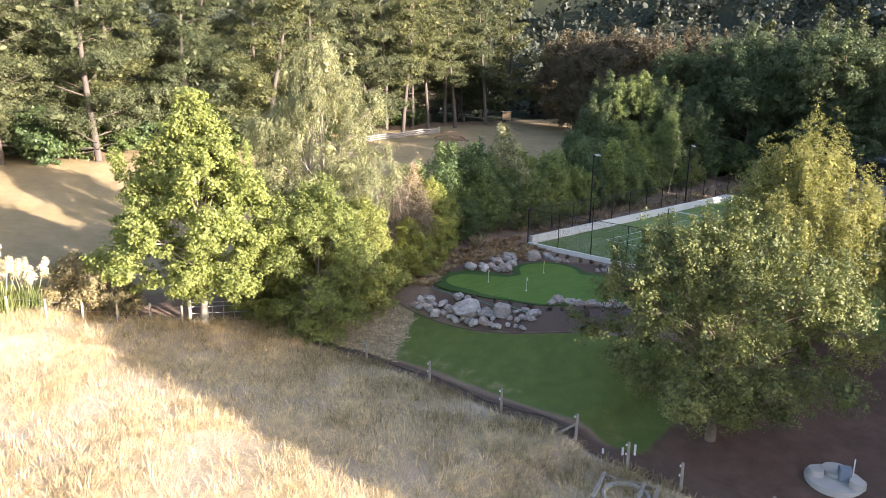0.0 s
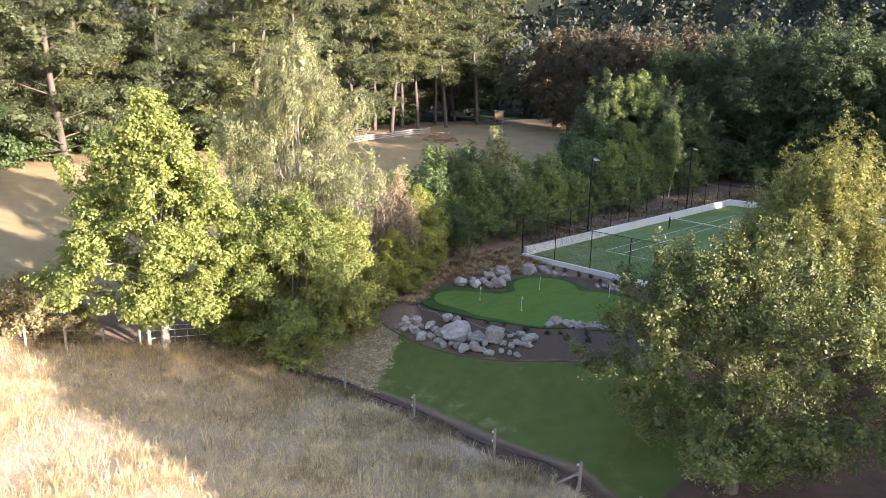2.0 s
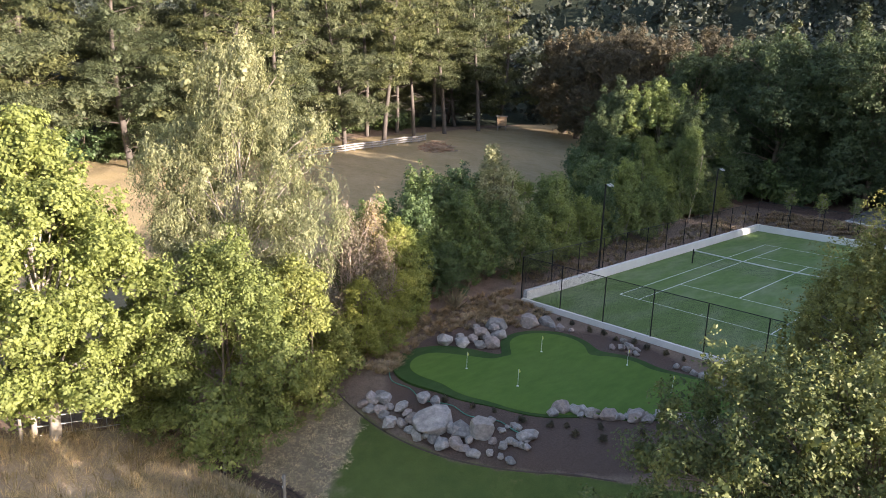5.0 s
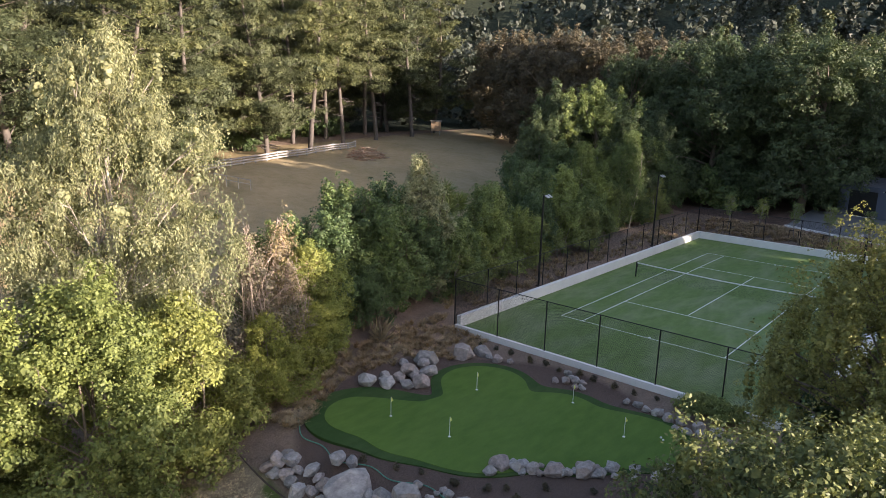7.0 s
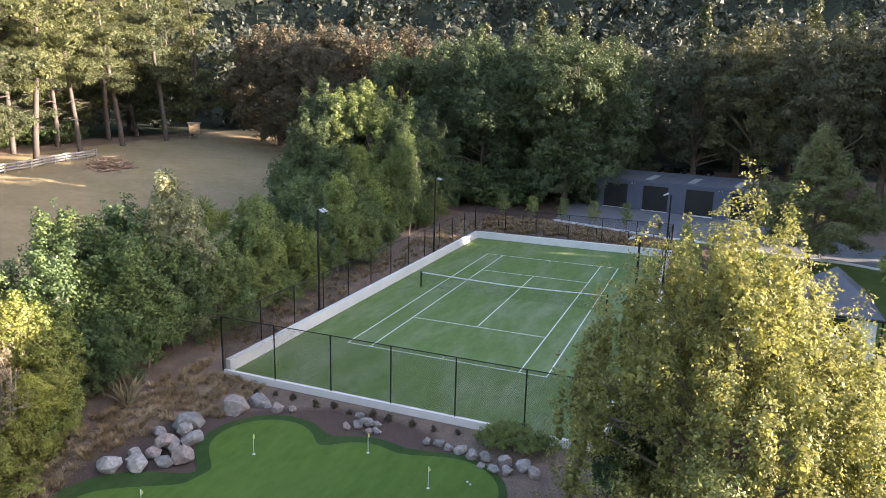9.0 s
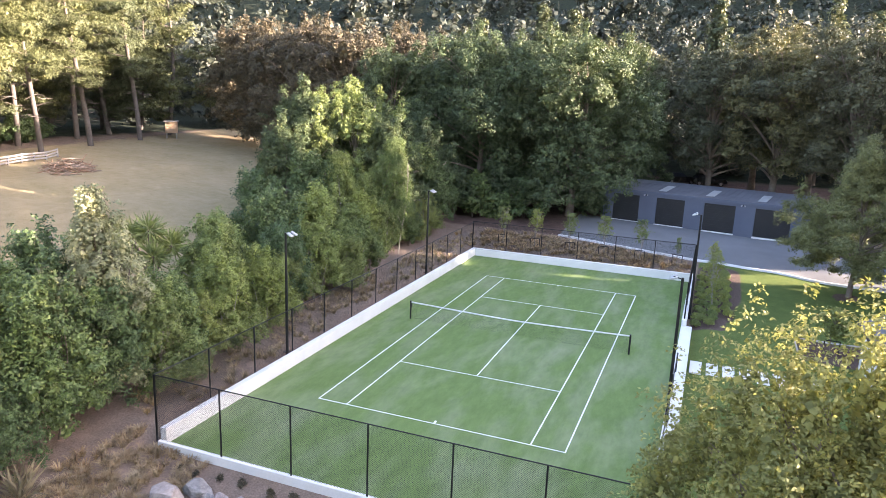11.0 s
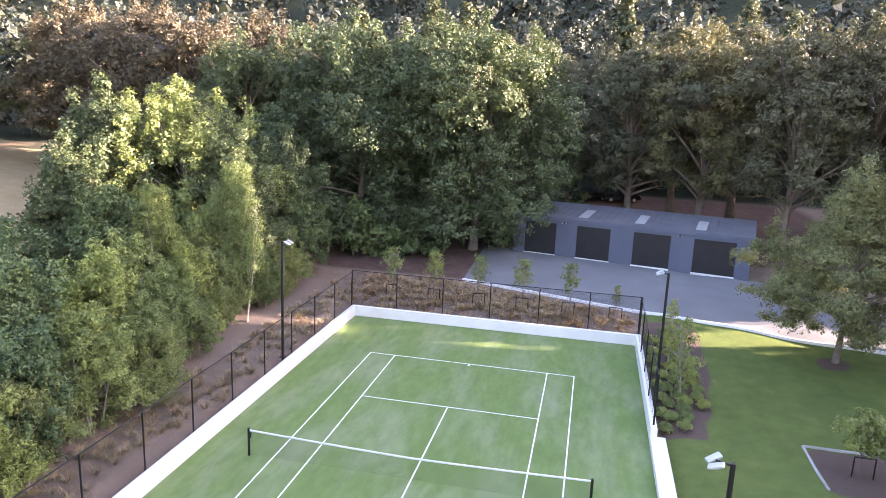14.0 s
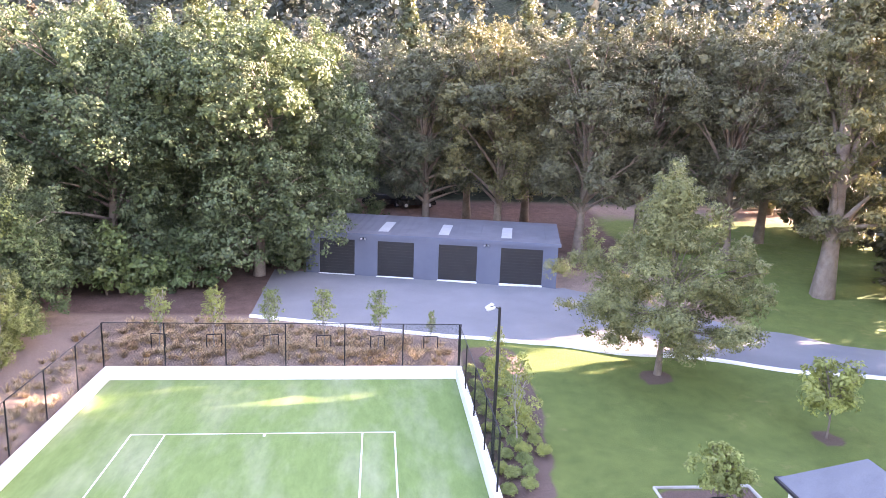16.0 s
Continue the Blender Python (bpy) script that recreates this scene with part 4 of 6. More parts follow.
stand(tree("willow_tree", "tall pale weeping tree with silvery green hanging foliage", "tree", 14, 15.8, 4.4, 1.2, "round", 74, 1.1, 30000, 0.12, "leaf_willow",
           "bark_pale", 0.3, 60, spires=12, stems=3, wide=0.22, droop=1.4, hang=8400, shell=0.7, fill=1.3, per=20, tuft=0.5), -12.9, -34.5, first=True)
dry = tree("dry_shrub", "half-bare shrub with pinkish dry twigs", "shrub", 15, 7.2, 2.1, 0.2, "oval", 90, 0.7, 6000, 0.13, "leaf_dry", "bark_twig", 0.10, 90, stems=6, spires=14, fill=0, per=6, tuft=0.3)
stand(dry, -11.0, -29.6, 1.08, first=True)
stand(dry, -12.2, -27.0, 1.0, 2.0)
stand(dry, -10.4, -27.9, 0.8, 4.0)
stand(dry, -15.6, -11.6, 0.45, 1.0)
stand(dry, -16.2, -14.0, 0.5, 4.0)
pale = tree("pale_shrub", "pale yellow-green sunlit shrub in the mixed hedge", "shrub", 16, 7.6, 2.0, 0.2, "oval", 40, 0.75, 26000, 0.12, "leaf_pale", "bark", 0.1, 20, stems=4, spires=16, shell=0.6, tuft=0.3)
stand(pale, -13.2, -16.2, 1.15, 1.0, True)
stand(bush2, -11.2, -26.2, 0.8, 4.4, label="olive-green rounded bush beside the tussock bank")
stand(bush2, -9.4, -29.9, 0.6, 3.0, label="olive-green rounded bush beside the tussock bank")
stand(bush2, -9.9, -26.9, 0.5, 1.2, label="olive-green rounded bush beside the tussock bank")
# mixed hedge beside the court
dark = tree("dark_shrub", "dark glossy evergreen shrub in the mixed hedge", "shrub", 17, 6.2, 2.3, 0.1, "bush", 40, 0.8, 24000, 0.13, "leaf_dark", "bark", 0.1, 12, stems=4, spires=26, shell=0.5, shoot=1.8, droop=-0.2, tuft=0.34, per=20)
midg = tree("green_shrub", "mid-green leafy shrub in the mixed hedge", "shrub", 18, 6.0, 2.4, 0.1, "bush", 44, 0.74, 24000, 0.13, "leaf_mid", "bark_pale", 0.1, 26, stems=4, spires=26, shell=0.55, shoot=1.6, wide=0.32, droop=-0.2, tuft=0.32, per=20)
dark_at = [(-11.2, -22.3, 0.55), (-12.8, -23.6, 1.0), (-11.8, -20.0, 0.95), (-14.5, -21.0, 1.1), (-12.0, -17.2, 0.8), (-15.2, -17.5, 1.05), (-12.2, -13.2, 0.72), (-14.8, -12.6, 0.55),
           (-12.6, -4.2, 0.8), (-15.0, -1.5, 1.0), (-17.5, 8.5, 1.15), (-13.8, 22.0, 1.05), (-15.5, 20.0, 1.2), (-12.6, 15.4, 0.62), (-19.5, 3.0, 1.0), (10.7, -20.7, 0.7)]
mid_at = [(-11.6, -25.6, 0.85), (-13.6, -25.8, 1.0), (-11.5, -15.0, 0.75), (-11.9, -10.4, 0.78), (-13.8, -7.8, 0.9), (-12.0, -7.0, 0.68), (-12.3, -1.0, 0.75), (-14.6, 2.6, 0.95),
          (-12.4, 2.4, 0.68), (-12.9, 5.6, 0.72), (-15.2, 6.0, 0.9), (-13.4, 8.8, 0.8), (-14.2, 11.6, 0.95), (-13.6, 14.2, 0.7), (-16.0, 12.8, 1.1), (-14.6, 17.6, 0.9), (-10.9, -27.0, 0.6), (-16.8, -4.8, 0.8)]
light = tree("light_shrub", "light green feathery shrub in the mixed hedge", "shrub", 19, 5.2, 1.9, 0.1, "round", 36, 0.66, 20000, 0.12, "leaf_light", "bark_pale", 0.09, 18, stems=4, spires=18, shell=0.6, shoot=1.4, tuft=0.28, per=20, wide=0.26)
light_at = [(-11.5, 2.0, 0.62), (-17.6, 0.5, 0.9), (-12.6, 10.6, 0.8), (-12.2, 17.4, 0.7), (-12.0, -4.6, 0.7), (-11.6, -12.2, 0.6), (-18.2, -2.2, 0.85), (-12.8, 19.6, 0.75), (-11.9, 6.8, 0.6)]
for n, (x, y, s) in enumerate(light_at):
    stand(light, x - 1.2 * float(smooth(y, 2, 8)), y, s, n * 2.9, n == 0)
for n, (x, y, s) in enumerate(dark_at):
    stand(dark, x - 1.2 * float(smooth(y, 2, 8)), y, s, n * 1.7, n == 0)
for n, (x, y, s) in enumerate(mid_at):
    stand(midg, x - 1.2 * float(smooth(y, 2, 8)), y, s, n * 2.3, n == 0)
stand(tree("grove_tree", "tall leafy tree with sunlit crown beside the court", "tree", 21, 11.6, 5.2, 0.6, "round", 92, 1.2, 60000, 0.145, "leaf_mid", "bark_pale", 0.22, 36, spires=56, stems=2, shell=0.5, shoot=1.6, tuft=0.42, per=26), -19.4, 16.2, first=True, sink=0.2)
grove = tree("grove_tree", "leafy tree in the grove beside the court", "tree", 22, 10.4, 3.5, 0.5, "oval", 56, 1.1, 42000, 0.145, "leaf_oak", "bark_pale", 0.18, 30, spires=40, stems=2, shell=0.5, shoot=1.6, tuft=0.42, per=26)
stand(grove, -15.6, 15.4, 1.0, 0.4, True)
stand(grove, -21.5, 19.5, 1.12, 2.0)
stand(grove, -22.5, 13.0, 1.12, 4.0)
stand(grove, -21.4, 9.2, 0.86, 0.8)
stand(grove, -15.8, 23.0, 0.92, 5.0)
stand(grove, -25.0, 22.0, 0.9, 1.0)
slim = tree("weeping_birch", "slim weeping birch with thin pale stems in the hedge", "tree", 23, 9.5, 1.7, 1.4, "column", 26, 0.7, 15000, 0.12, "leaf_mid", "bark_pale", 0.07, 16, stems=3, hang=900, wide=0.2, fill=0.3, tuft=0.3)
stand(slim, -13.6, 12.6, 1.0, 0, True)
stand(slim, -16.6, 9.2, 0.85, 2)


def cabbage_tree(x, y, h, seed):
    rng = np.random.default_rng(seed)
    root = empty("cabbage_tree", pose(x, y, float(height(x, y)), 0, 0, 40 * seed), label="cabbage tree with round heads of long sword leaves", category="tree", group="")
    heads = [(0, 0, h), (1.0, 0.4, h - 0.9), (-0.9, 0.6, h - 0.4), (0.2, -0.9, h - 1.2)]
    pieces = []
    for c in heads:
        pieces.append(tube([(0, 0, -0.3), (0.05, 0, h * 0.4), (c[0] * 0.4, c[1] * 0.4, h * 0.65), c], [0.16, 0.12, 0.09, 0.07], 7))
    v, f = joined(pieces)
    put("trunk", np_mesh("trunk", v, f), M["bark"], root, smooth=True)
    for c in heads:
        d = unit(rng.normal(size=(170, 3)) + [0, 0, 0.3])
        nrm = unit(np.cross(d, rng.normal(size=(170, 3))))
        v, f = kites(np.tile(c, (170, 1)) + d * 0.1, nrm, d, rng.uniform(0.75, 1.2, 170), 0.04)
        put("leaf_head", np_mesh("leaf_head", v, f), M["leaf_light"], root)


cabbage_tree(-17.0, -9.4, 5.0, 1)
cabbage_tree(-19.6, -9.8, 4.4, 2)


def blade_clumps(rng, xy, count, tall, wide, spread, z=None):
    """Tufts of arching blades; arrays for one sheet of stuff."""
    n = len(xy)
    base = np.column_stack([xy, height(xy[:, 0], xy[:, 1]) if z is None else np.full(n, z)])
    p = np.repeat(base, count, 0)
    m = len(p)
    a = rng.random(m) * 6.283
    p[:, :2] += np.stack([np.cos(a), np.sin(a)], 1) * rng.random((m, 1)) * spread * 0.35
    out = np.stack([np.cos(a), np.sin(a), np.zeros(m)], 1)
    h = tall * rng.uniform(0.55, 1.25, m)[:, None] * np.repeat(rng.uniform(0.7, 1.25, n), count)[:, None]
    r = spread * rng.uniform(0.2, 1.0, m)[:, None]
    side = np.stack([-np.sin(a), np.cos(a), np.zeros(m)], 1) * wide
    up = np.array([0, 0, 1.0])
    v = np.stack([p - side, p + side, p + out * r * 0.45 + up * h * 0.75 + side * 0.8, p + out * r * 0.45 + up * h * 0.75 - side * 0.8, p + out * r + up * h * 0.82], 1)
    k = np.arange(m)[:, None] * 5
    return v.reshape(-1, 3), np.concatenate([k + [[0, 1, 2, 3]], k + [[3, 2, 4, 4]]])


def blades(name, label, xy, count, tall, wide, spread, material, seed):
    rng = np.random.default_rng(seed)
    v, f = blade_clumps(rng, xy, count, tall, wide, spread)
    me = bpy.data.meshes.new(name)
    quads, tris = f[: len(f) // 2], f[len(f) // 2:, :3]
    me.vertices.add(len(v))
    me.vertices.foreach_set("co", np.asarray(v, np.float32).ravel())
    me.loops.add(quads.size + tris.size)
    me.loops.foreach_set("vertex_index", np.concatenate([quads.ravel(), tris.ravel()]).astype(np.int32))
    me.polygons.add(len(f))
    me.polygons.foreach_set("loop_start", np.concatenate([np.arange(len(quads)) * 4, quads.size + np.arange(len(tris)) * 3]).astype(np.int32))
    me.update(calc_edges=True)
    return tagged(put(name, me, M[material]), label, "grass", kind="stuff")


def scatter(seed, n, x0, x1, y0, y1, keep=None):
    rng = np.random.default_rng(seed)
    xy = np.stack([rng.uniform(x0, x1, n), rng.uniform(y0, y1, n)], 1)
    return xy if keep is None else xy[keep(xy[:, 0], xy[:, 1], rng.random(n))]


blades("field_grass", "long dry straw-coloured grass on the slope", scatter(1, 44000, -26, 42, -64, -36.4, lambda x, y, r: (y < fence_line(x) - 0.4) & (r < 0.25 + 0.45 * (1 + np.sin(x * 0.8 + 1.7 * np.sin(y * 0.6))) * (0.6 + 0.4 * np.sin(y * 1.9 + x)))), 10, 0.32, 0.0085, 0.8, "grass_dry", 2)
blades("fence_grass", "rank greenish grass along the field fence", scatter(3, 11000, -16, 18, -50, -36.6, lambda x, y, r: (y < fence_line(x) - 0.1) & (r < np.exp(-(fence_line(x) - y) / 4.5) * (0.55 + 0.45 * np.sin(x * 1.3 + 2 * np.sin(y * 0.9))))), 7, 0.40, 0.010, 0.7, "grass_green", 4)
blades("dry_lawn_grass", "short dead grass on the dry lawn patch", scatter(11, 5200, -10.0, -0.5, -37.8, -31.6, lambda x, y, r: (y > fence_line(x) + 0.6) & (y < bed_edge(x) - 0.15) & (x < -4.4 + 0.62 * np.clip(-33.9 - y, -2, 5) + 0.5 * np.sin(y * 3) * r)), 8, 0.055, 0.008, 0.12, "grass_dry", 12)
blades("tussock_bank", "reddish brown tussock grass on the bank", scatter(5, 560, -11.0, -6.2, -31, -17.9, lambda x, y, r: (x > -10.6 + 0.05 * (y + 31)) & (np.hypot((x + 0.5) / 7.6, (y + 25.6) / 6.9) > 1.0) & (np.hypot(x + 6.3, y + 24.3) > 1.3)), 46, 0.26, 0.013, 0.42, "tussock", 6)
blades("tussock_strip", "faded tussock grass along the court wall", scatter(7, 260, -11.8, -9.15, -17.5, 22), 34, 0.30, 0.014, 0.42, "tussock", 8)
blades("tussock_bed", "reddish tussock grass below the young trees", scatter(9, 440, -9.5, 8.6, 18.6, 24.6, lambda x, y, r: y < kerb_y(x) - 0.9), 46, 0.34, 0.016, 0.55, "tussock", 10)

# trees by the lawn
stand(tree("fruit_tree", "broad leafy tree with sunlit yellow-green shoots by the lawn", "tree", 31, 9.0, 4.8, 1.2, "round", 135, 0.8, 126000, 0.105, "leaf_fore", "bark", 0.2, 50, spires=110, shell=0.6, under=-1, shoot=1.7, wide=0.27, droop=-0.4, per=18, tuft=0.34), 13.7, -33.1, first=True)
stand(tree("fruit_tree", "tall tree with upright yellow-green shoots by the court", "tree", 32, 9.9, 4.9, 0.3, "skirt", 115, 0.8, 150000, 0.098, "leaf_shoot", "bark", 0.24, 60, spires=190, shell=0.6, under=-1, fill=1.5, shoot=2.5, wide=0.27, droop=-0.5, per=18, tuft=0.32), 13.2, -23.4, first=True)
stand(tree("lawn_tree", "round dark green oak on the lawn", "tree", 33, 10.4, 5.0, 1.0, "maple", 125, 0.9, 104000, 0.11, "leaf_lawn", "bark", 0.17, 40, spires=40, fill=1.6, shell=0.5, tuft=0.36, per=22, flat=0.75), 19.1, 16.8, first=True)
# great trees behind the court
oak = tree("oak_tree", "massive dark green oak with a sunlit top", "tree", 34, 17.6, 7.6, 0.4, "oak", 80, 2.05, 96000, 0.2, "leaf_oak", "bark", 0.5, 30, stems=2, wide=0.36, shell=0.4, spires=30, tuft=0.6, per=30)
for n, (x, y, s, t) in enumerate([(-4.2, 34.2, 1.0, 1.0), (-14.0, 33.5, 0.95, 1.0), (-23.5, 33.0, 0.85, 0.86), (-9.0, 42.0, 0.95, 1.02), (-1.5, 47.0, 0.8, 0.98), (-19.0, 42.0, 0.9, 0.95)]):
    stand(oak, x, y, s, n * 1.3, n == 0, t)
brown = tree("beech_tree", "big brownish tree in the shelter belt", "tree", 35, 17.0, 6.6, 1.2, "oak", 90, 1.55, 46000, 0.24, "leaf_brown", "bark", 0.42, 40, wide=0.34, spires=20, tuft=0.6, per=24)
for n, (x, y, s, t) in enumerate([(-31.5, 38.5, 1.0, 1.0), (-39.0, 41.0, 1.0, 1.02), (-46.0, 44.0, 0.9, 0.95), (-28.0, 47.0, 1.0, 1.05), (-53.0, 50.0, 1.0, 1.0), (-60, 56, 1.0, 1.0)]):
    stand(brown, x, y, s, n * 1.1, n == 0, t)
olive = tree("shelter_tree", "tall olive-brown shelter tree behind the garages", "tree", 36, 18.6, 6.2, 4.4, "oak", 95, 1.4, 54000, 0.22, "leaf_olive", "bark", 0.42, 50, wide=0.3, spires=20, tuft=0.55, per=24, flat=0.85)
for n, (x, y, s, t) in enumerate([(9.0, 47.5, 0.95, 0.95), (15.5, 46.5, 1.0, 0.98), (22.0, 42.0, 1.0, 1.0), (28.5, 45.0, 1.05, 1.1), (14.0, 56.0, 1.05, 1.1), (35.0, 41.0, 1.0, 1.05), (20.0, 55.0, 1.1, 1.1), (-2.0, 57, 1.0, 1.0), (42.0, 48.0, 1.1, 1.1)]):
    stand(olive, x, y, s, n * 0.9, n == 0, t)
conifer = tree("cypress_tree", "huge dark conifer with a thick flared trunk", "tree", 37, 24.5, 4.6, 3.6, "oval", 90, 1.5, 44000, 0.28, "leaf_olive", "bark", 0.7, 40, wide=0.2, droop=0.7, tuft=0.5, flat=0.6)
stand(conifer, 37.0, 30.2, 1.0, 0, True)
# mostly unseen trees to the east, added and sized to shade court, lawn and field
belt = tree("belt_tree", "tall dark tree added east of the lawn for its shade", "tree", 38, 20.0, 5.2, 0.6, "oak", 60, 2.3, 7000, 0.95, "leaf_olive", "bark", 0.5, 12, wide=0.4, shell=0.6, group="shelter belt", tuft=0.8, per=8)
for n, (x, y, h, r) in enumerate([(44, -35.2, 11.6, 0.5), (45, -32.2, 15.4, 0.85), (46.5, -33.5, 11, 0.7), (44, -25.5, 10.2, 0.8), (45, -21, 11.2, 0.9), (44, -15, 12.5, 0.9), (45, -9.5, 17, 0.9), (44, -4, 20, 0.9), (45, 1.5, 23, 0.9), (44, 7, 26, 0.9),
                                  (45, 13, 27, 0.9), (44, 18, 27, 0.9), (43.5, 22.2, 26, 0.85), (44.5, 29.0, 5.0, 0.6), (54, 39.5, 23, 0.9), (55, 43, 22, 0.9), (56, 49, 23, 0.9), (58, 55, 23, 0.9), (66, 53, 23, 0.9),
                                  (46.5, 34.0, 8.5, 0.6), (52, 57, 20, 0.9), (50, 51, 17, 0.9), (52, 63.5, 18, 0.9), (53, 70.5, 18, 0.9), (60, 38, 28, 0.9), (54, -6, 15, 0.9), (53, 2, 20, 0.9), (54, 9, 27, 0.9), (53, 16, 28, 0.9), (60, 45, 20, 0.9), (54, -19, 12, 0.9), (54, -27, 12, 0.9)]):
    stand(belt, x, y, r, n * 1.9, n == 0, h / 20)
# pines along the paddock
pines = [pine(41, 25.0, 2.4, 5.2, 56000, "tall shaggy pine with branches down to the scrub"), pine(42, 23.0, 1.8, 5.6, 56000, "tall shaggy pine with branches down to the scrub"), pine(43, 27.0, 8.5, 4.2, 36000, "tall pine with a long bare trunk")]
pr = random.Random(8)
first = [True] * 3
for n in range(38):
    u = n / 37
    y = -64 + 116 * u
    x = -49.5 - 0.34 * max(0.0, y + 14) - (6.5 if n % 3 == 1 else 0) - (12 if n % 3 == 2 else 0) + pr.uniform(-1, 1)
    k = 2 if 2 < y < 40 and n % 3 != 2 else n % 2
    stand(pines[k], x, y + pr.uniform(-1, 1), pr.uniform(0.9, 1.1), pr.uniform(0, 6), first[k], pr.uniform(0.9, 1.08))
    first[k] = False
# unseen extra pines east of the drive, added to block sun streaks on the lawn
for x, y, h in ((57.0, 23.5, 1.15), (59.0, 41.0, 1.15), (52.0, 19.5, 1.0)):
    stand(pines[2], x, y, 1.15, x, False, h)
under = tree("undergrowth_bush", "dark scrubby bush under the pines", "shrub", 44, 4.2, 2.6, 0.0, "bush", 26, 1.0, 5000, 0.26, "leaf_dark", "bark", 0.1, 5, stems=3)
for n in range(30):
    u = n / 29
    y = -60 + 90 * u
    stand(under, -47.5 - 0.34 * max(0.0, y + 14) - pr.uniform(0, 9) - (7 if y > -6 else 0), y, pr.uniform(0.6, 1.3), n * 1.0, n == 0)
for n, (x, y, q) in enumerate(((-12.5, 29.5, 1.1), (-16.5, 28.5, 1.2), (-8.2, 31.0, 1.0), (-20.5, 28.0, 1.25), (-25.0, 28.5, 1.1), (-2.5, 37.5, 1.0), (-29.0, 31.5, 1.3))):
    stand(under, x, y, q, n * 1.7, label="dark evergreen bush under the oaks")
small = tree("spire_conifer", "slender young conifer above the tree line", "tree", 45, 16.0, 2.6, 1.0, "cone", 50, 0.9, 12000, 0.28, "needle", "bark", 0.2, 10)
for n, (x, y, s) in enumerate([(-15.0, 62.0, 1.45), (-11.0, 64.0, 1.4), (-6, 66, 1.2), (8.0, 66.0, 1.5), (-24.0, 63.0, 1.3), (22.0, 68.0, 1.5), (27, 70, 1.4)]):
    stand(small, x, y, s, n, n == 0)


def forest():
    """Distant wooded hills: crowns of broad leaf masses, one sheet of stuff."""
    rng = np.random.default_rng(77)
    lobes = []
    spots = []
    while len(spots) < 1500:
        a, d = rng.uniform(math.radians(40), math.radians(205)), 72 + 235 * rng.random() ** 1.35
        x, y = d * math.cos(a) - 5, d * math.sin(a) - 10
        if y > 68 + 0.1 * max(x, 0) or x < -82:
            spots.append((x, y))
    for x, y in spots:
        h, r = rng.uniform(9, 19), rng.uniform(3.2, 6.0)
        z = float(height(x, y))
        if rng.random() < 0.35:
            lobes += [(x + rng.normal() * 0.3, y + rng.normal() * 0.3, z + h * f, r * (1.05 - f) * 0.7, h * 0.16) for f in np.linspace(0.1, 0.95, 6)]
        else:
            lobes += [(x + rng.normal() * r * 0.5, y + rng.normal() * r * 0.5, z + h * rng.uniform(0.3, 0.85), r * rng.uniform(0.4, 0.65), r * 0.5) for _ in range(6)]
    near = [q for q in lobes if math.hypot(q[0], q[1]) < 135]
    far = [q for q in lobes if math.hypot(q[0], q[1]) >= 135]
    v, f = joined([foliage(rng, near, 160000, 0.54, 0.42, 0.2, 0.45, per=8, tuft=1.1), foliage(rng, far, 90000, 1.15, 0.45, 0.2, 0.4, per=6, tuft=1.5)])
    tagged(put("hill_forest", np_mesh("hill_forest", v, f), M["leaf_far_haze"]), "distant wooded hillside of mixed dark trees", "forest", kind="stuff")


forest()

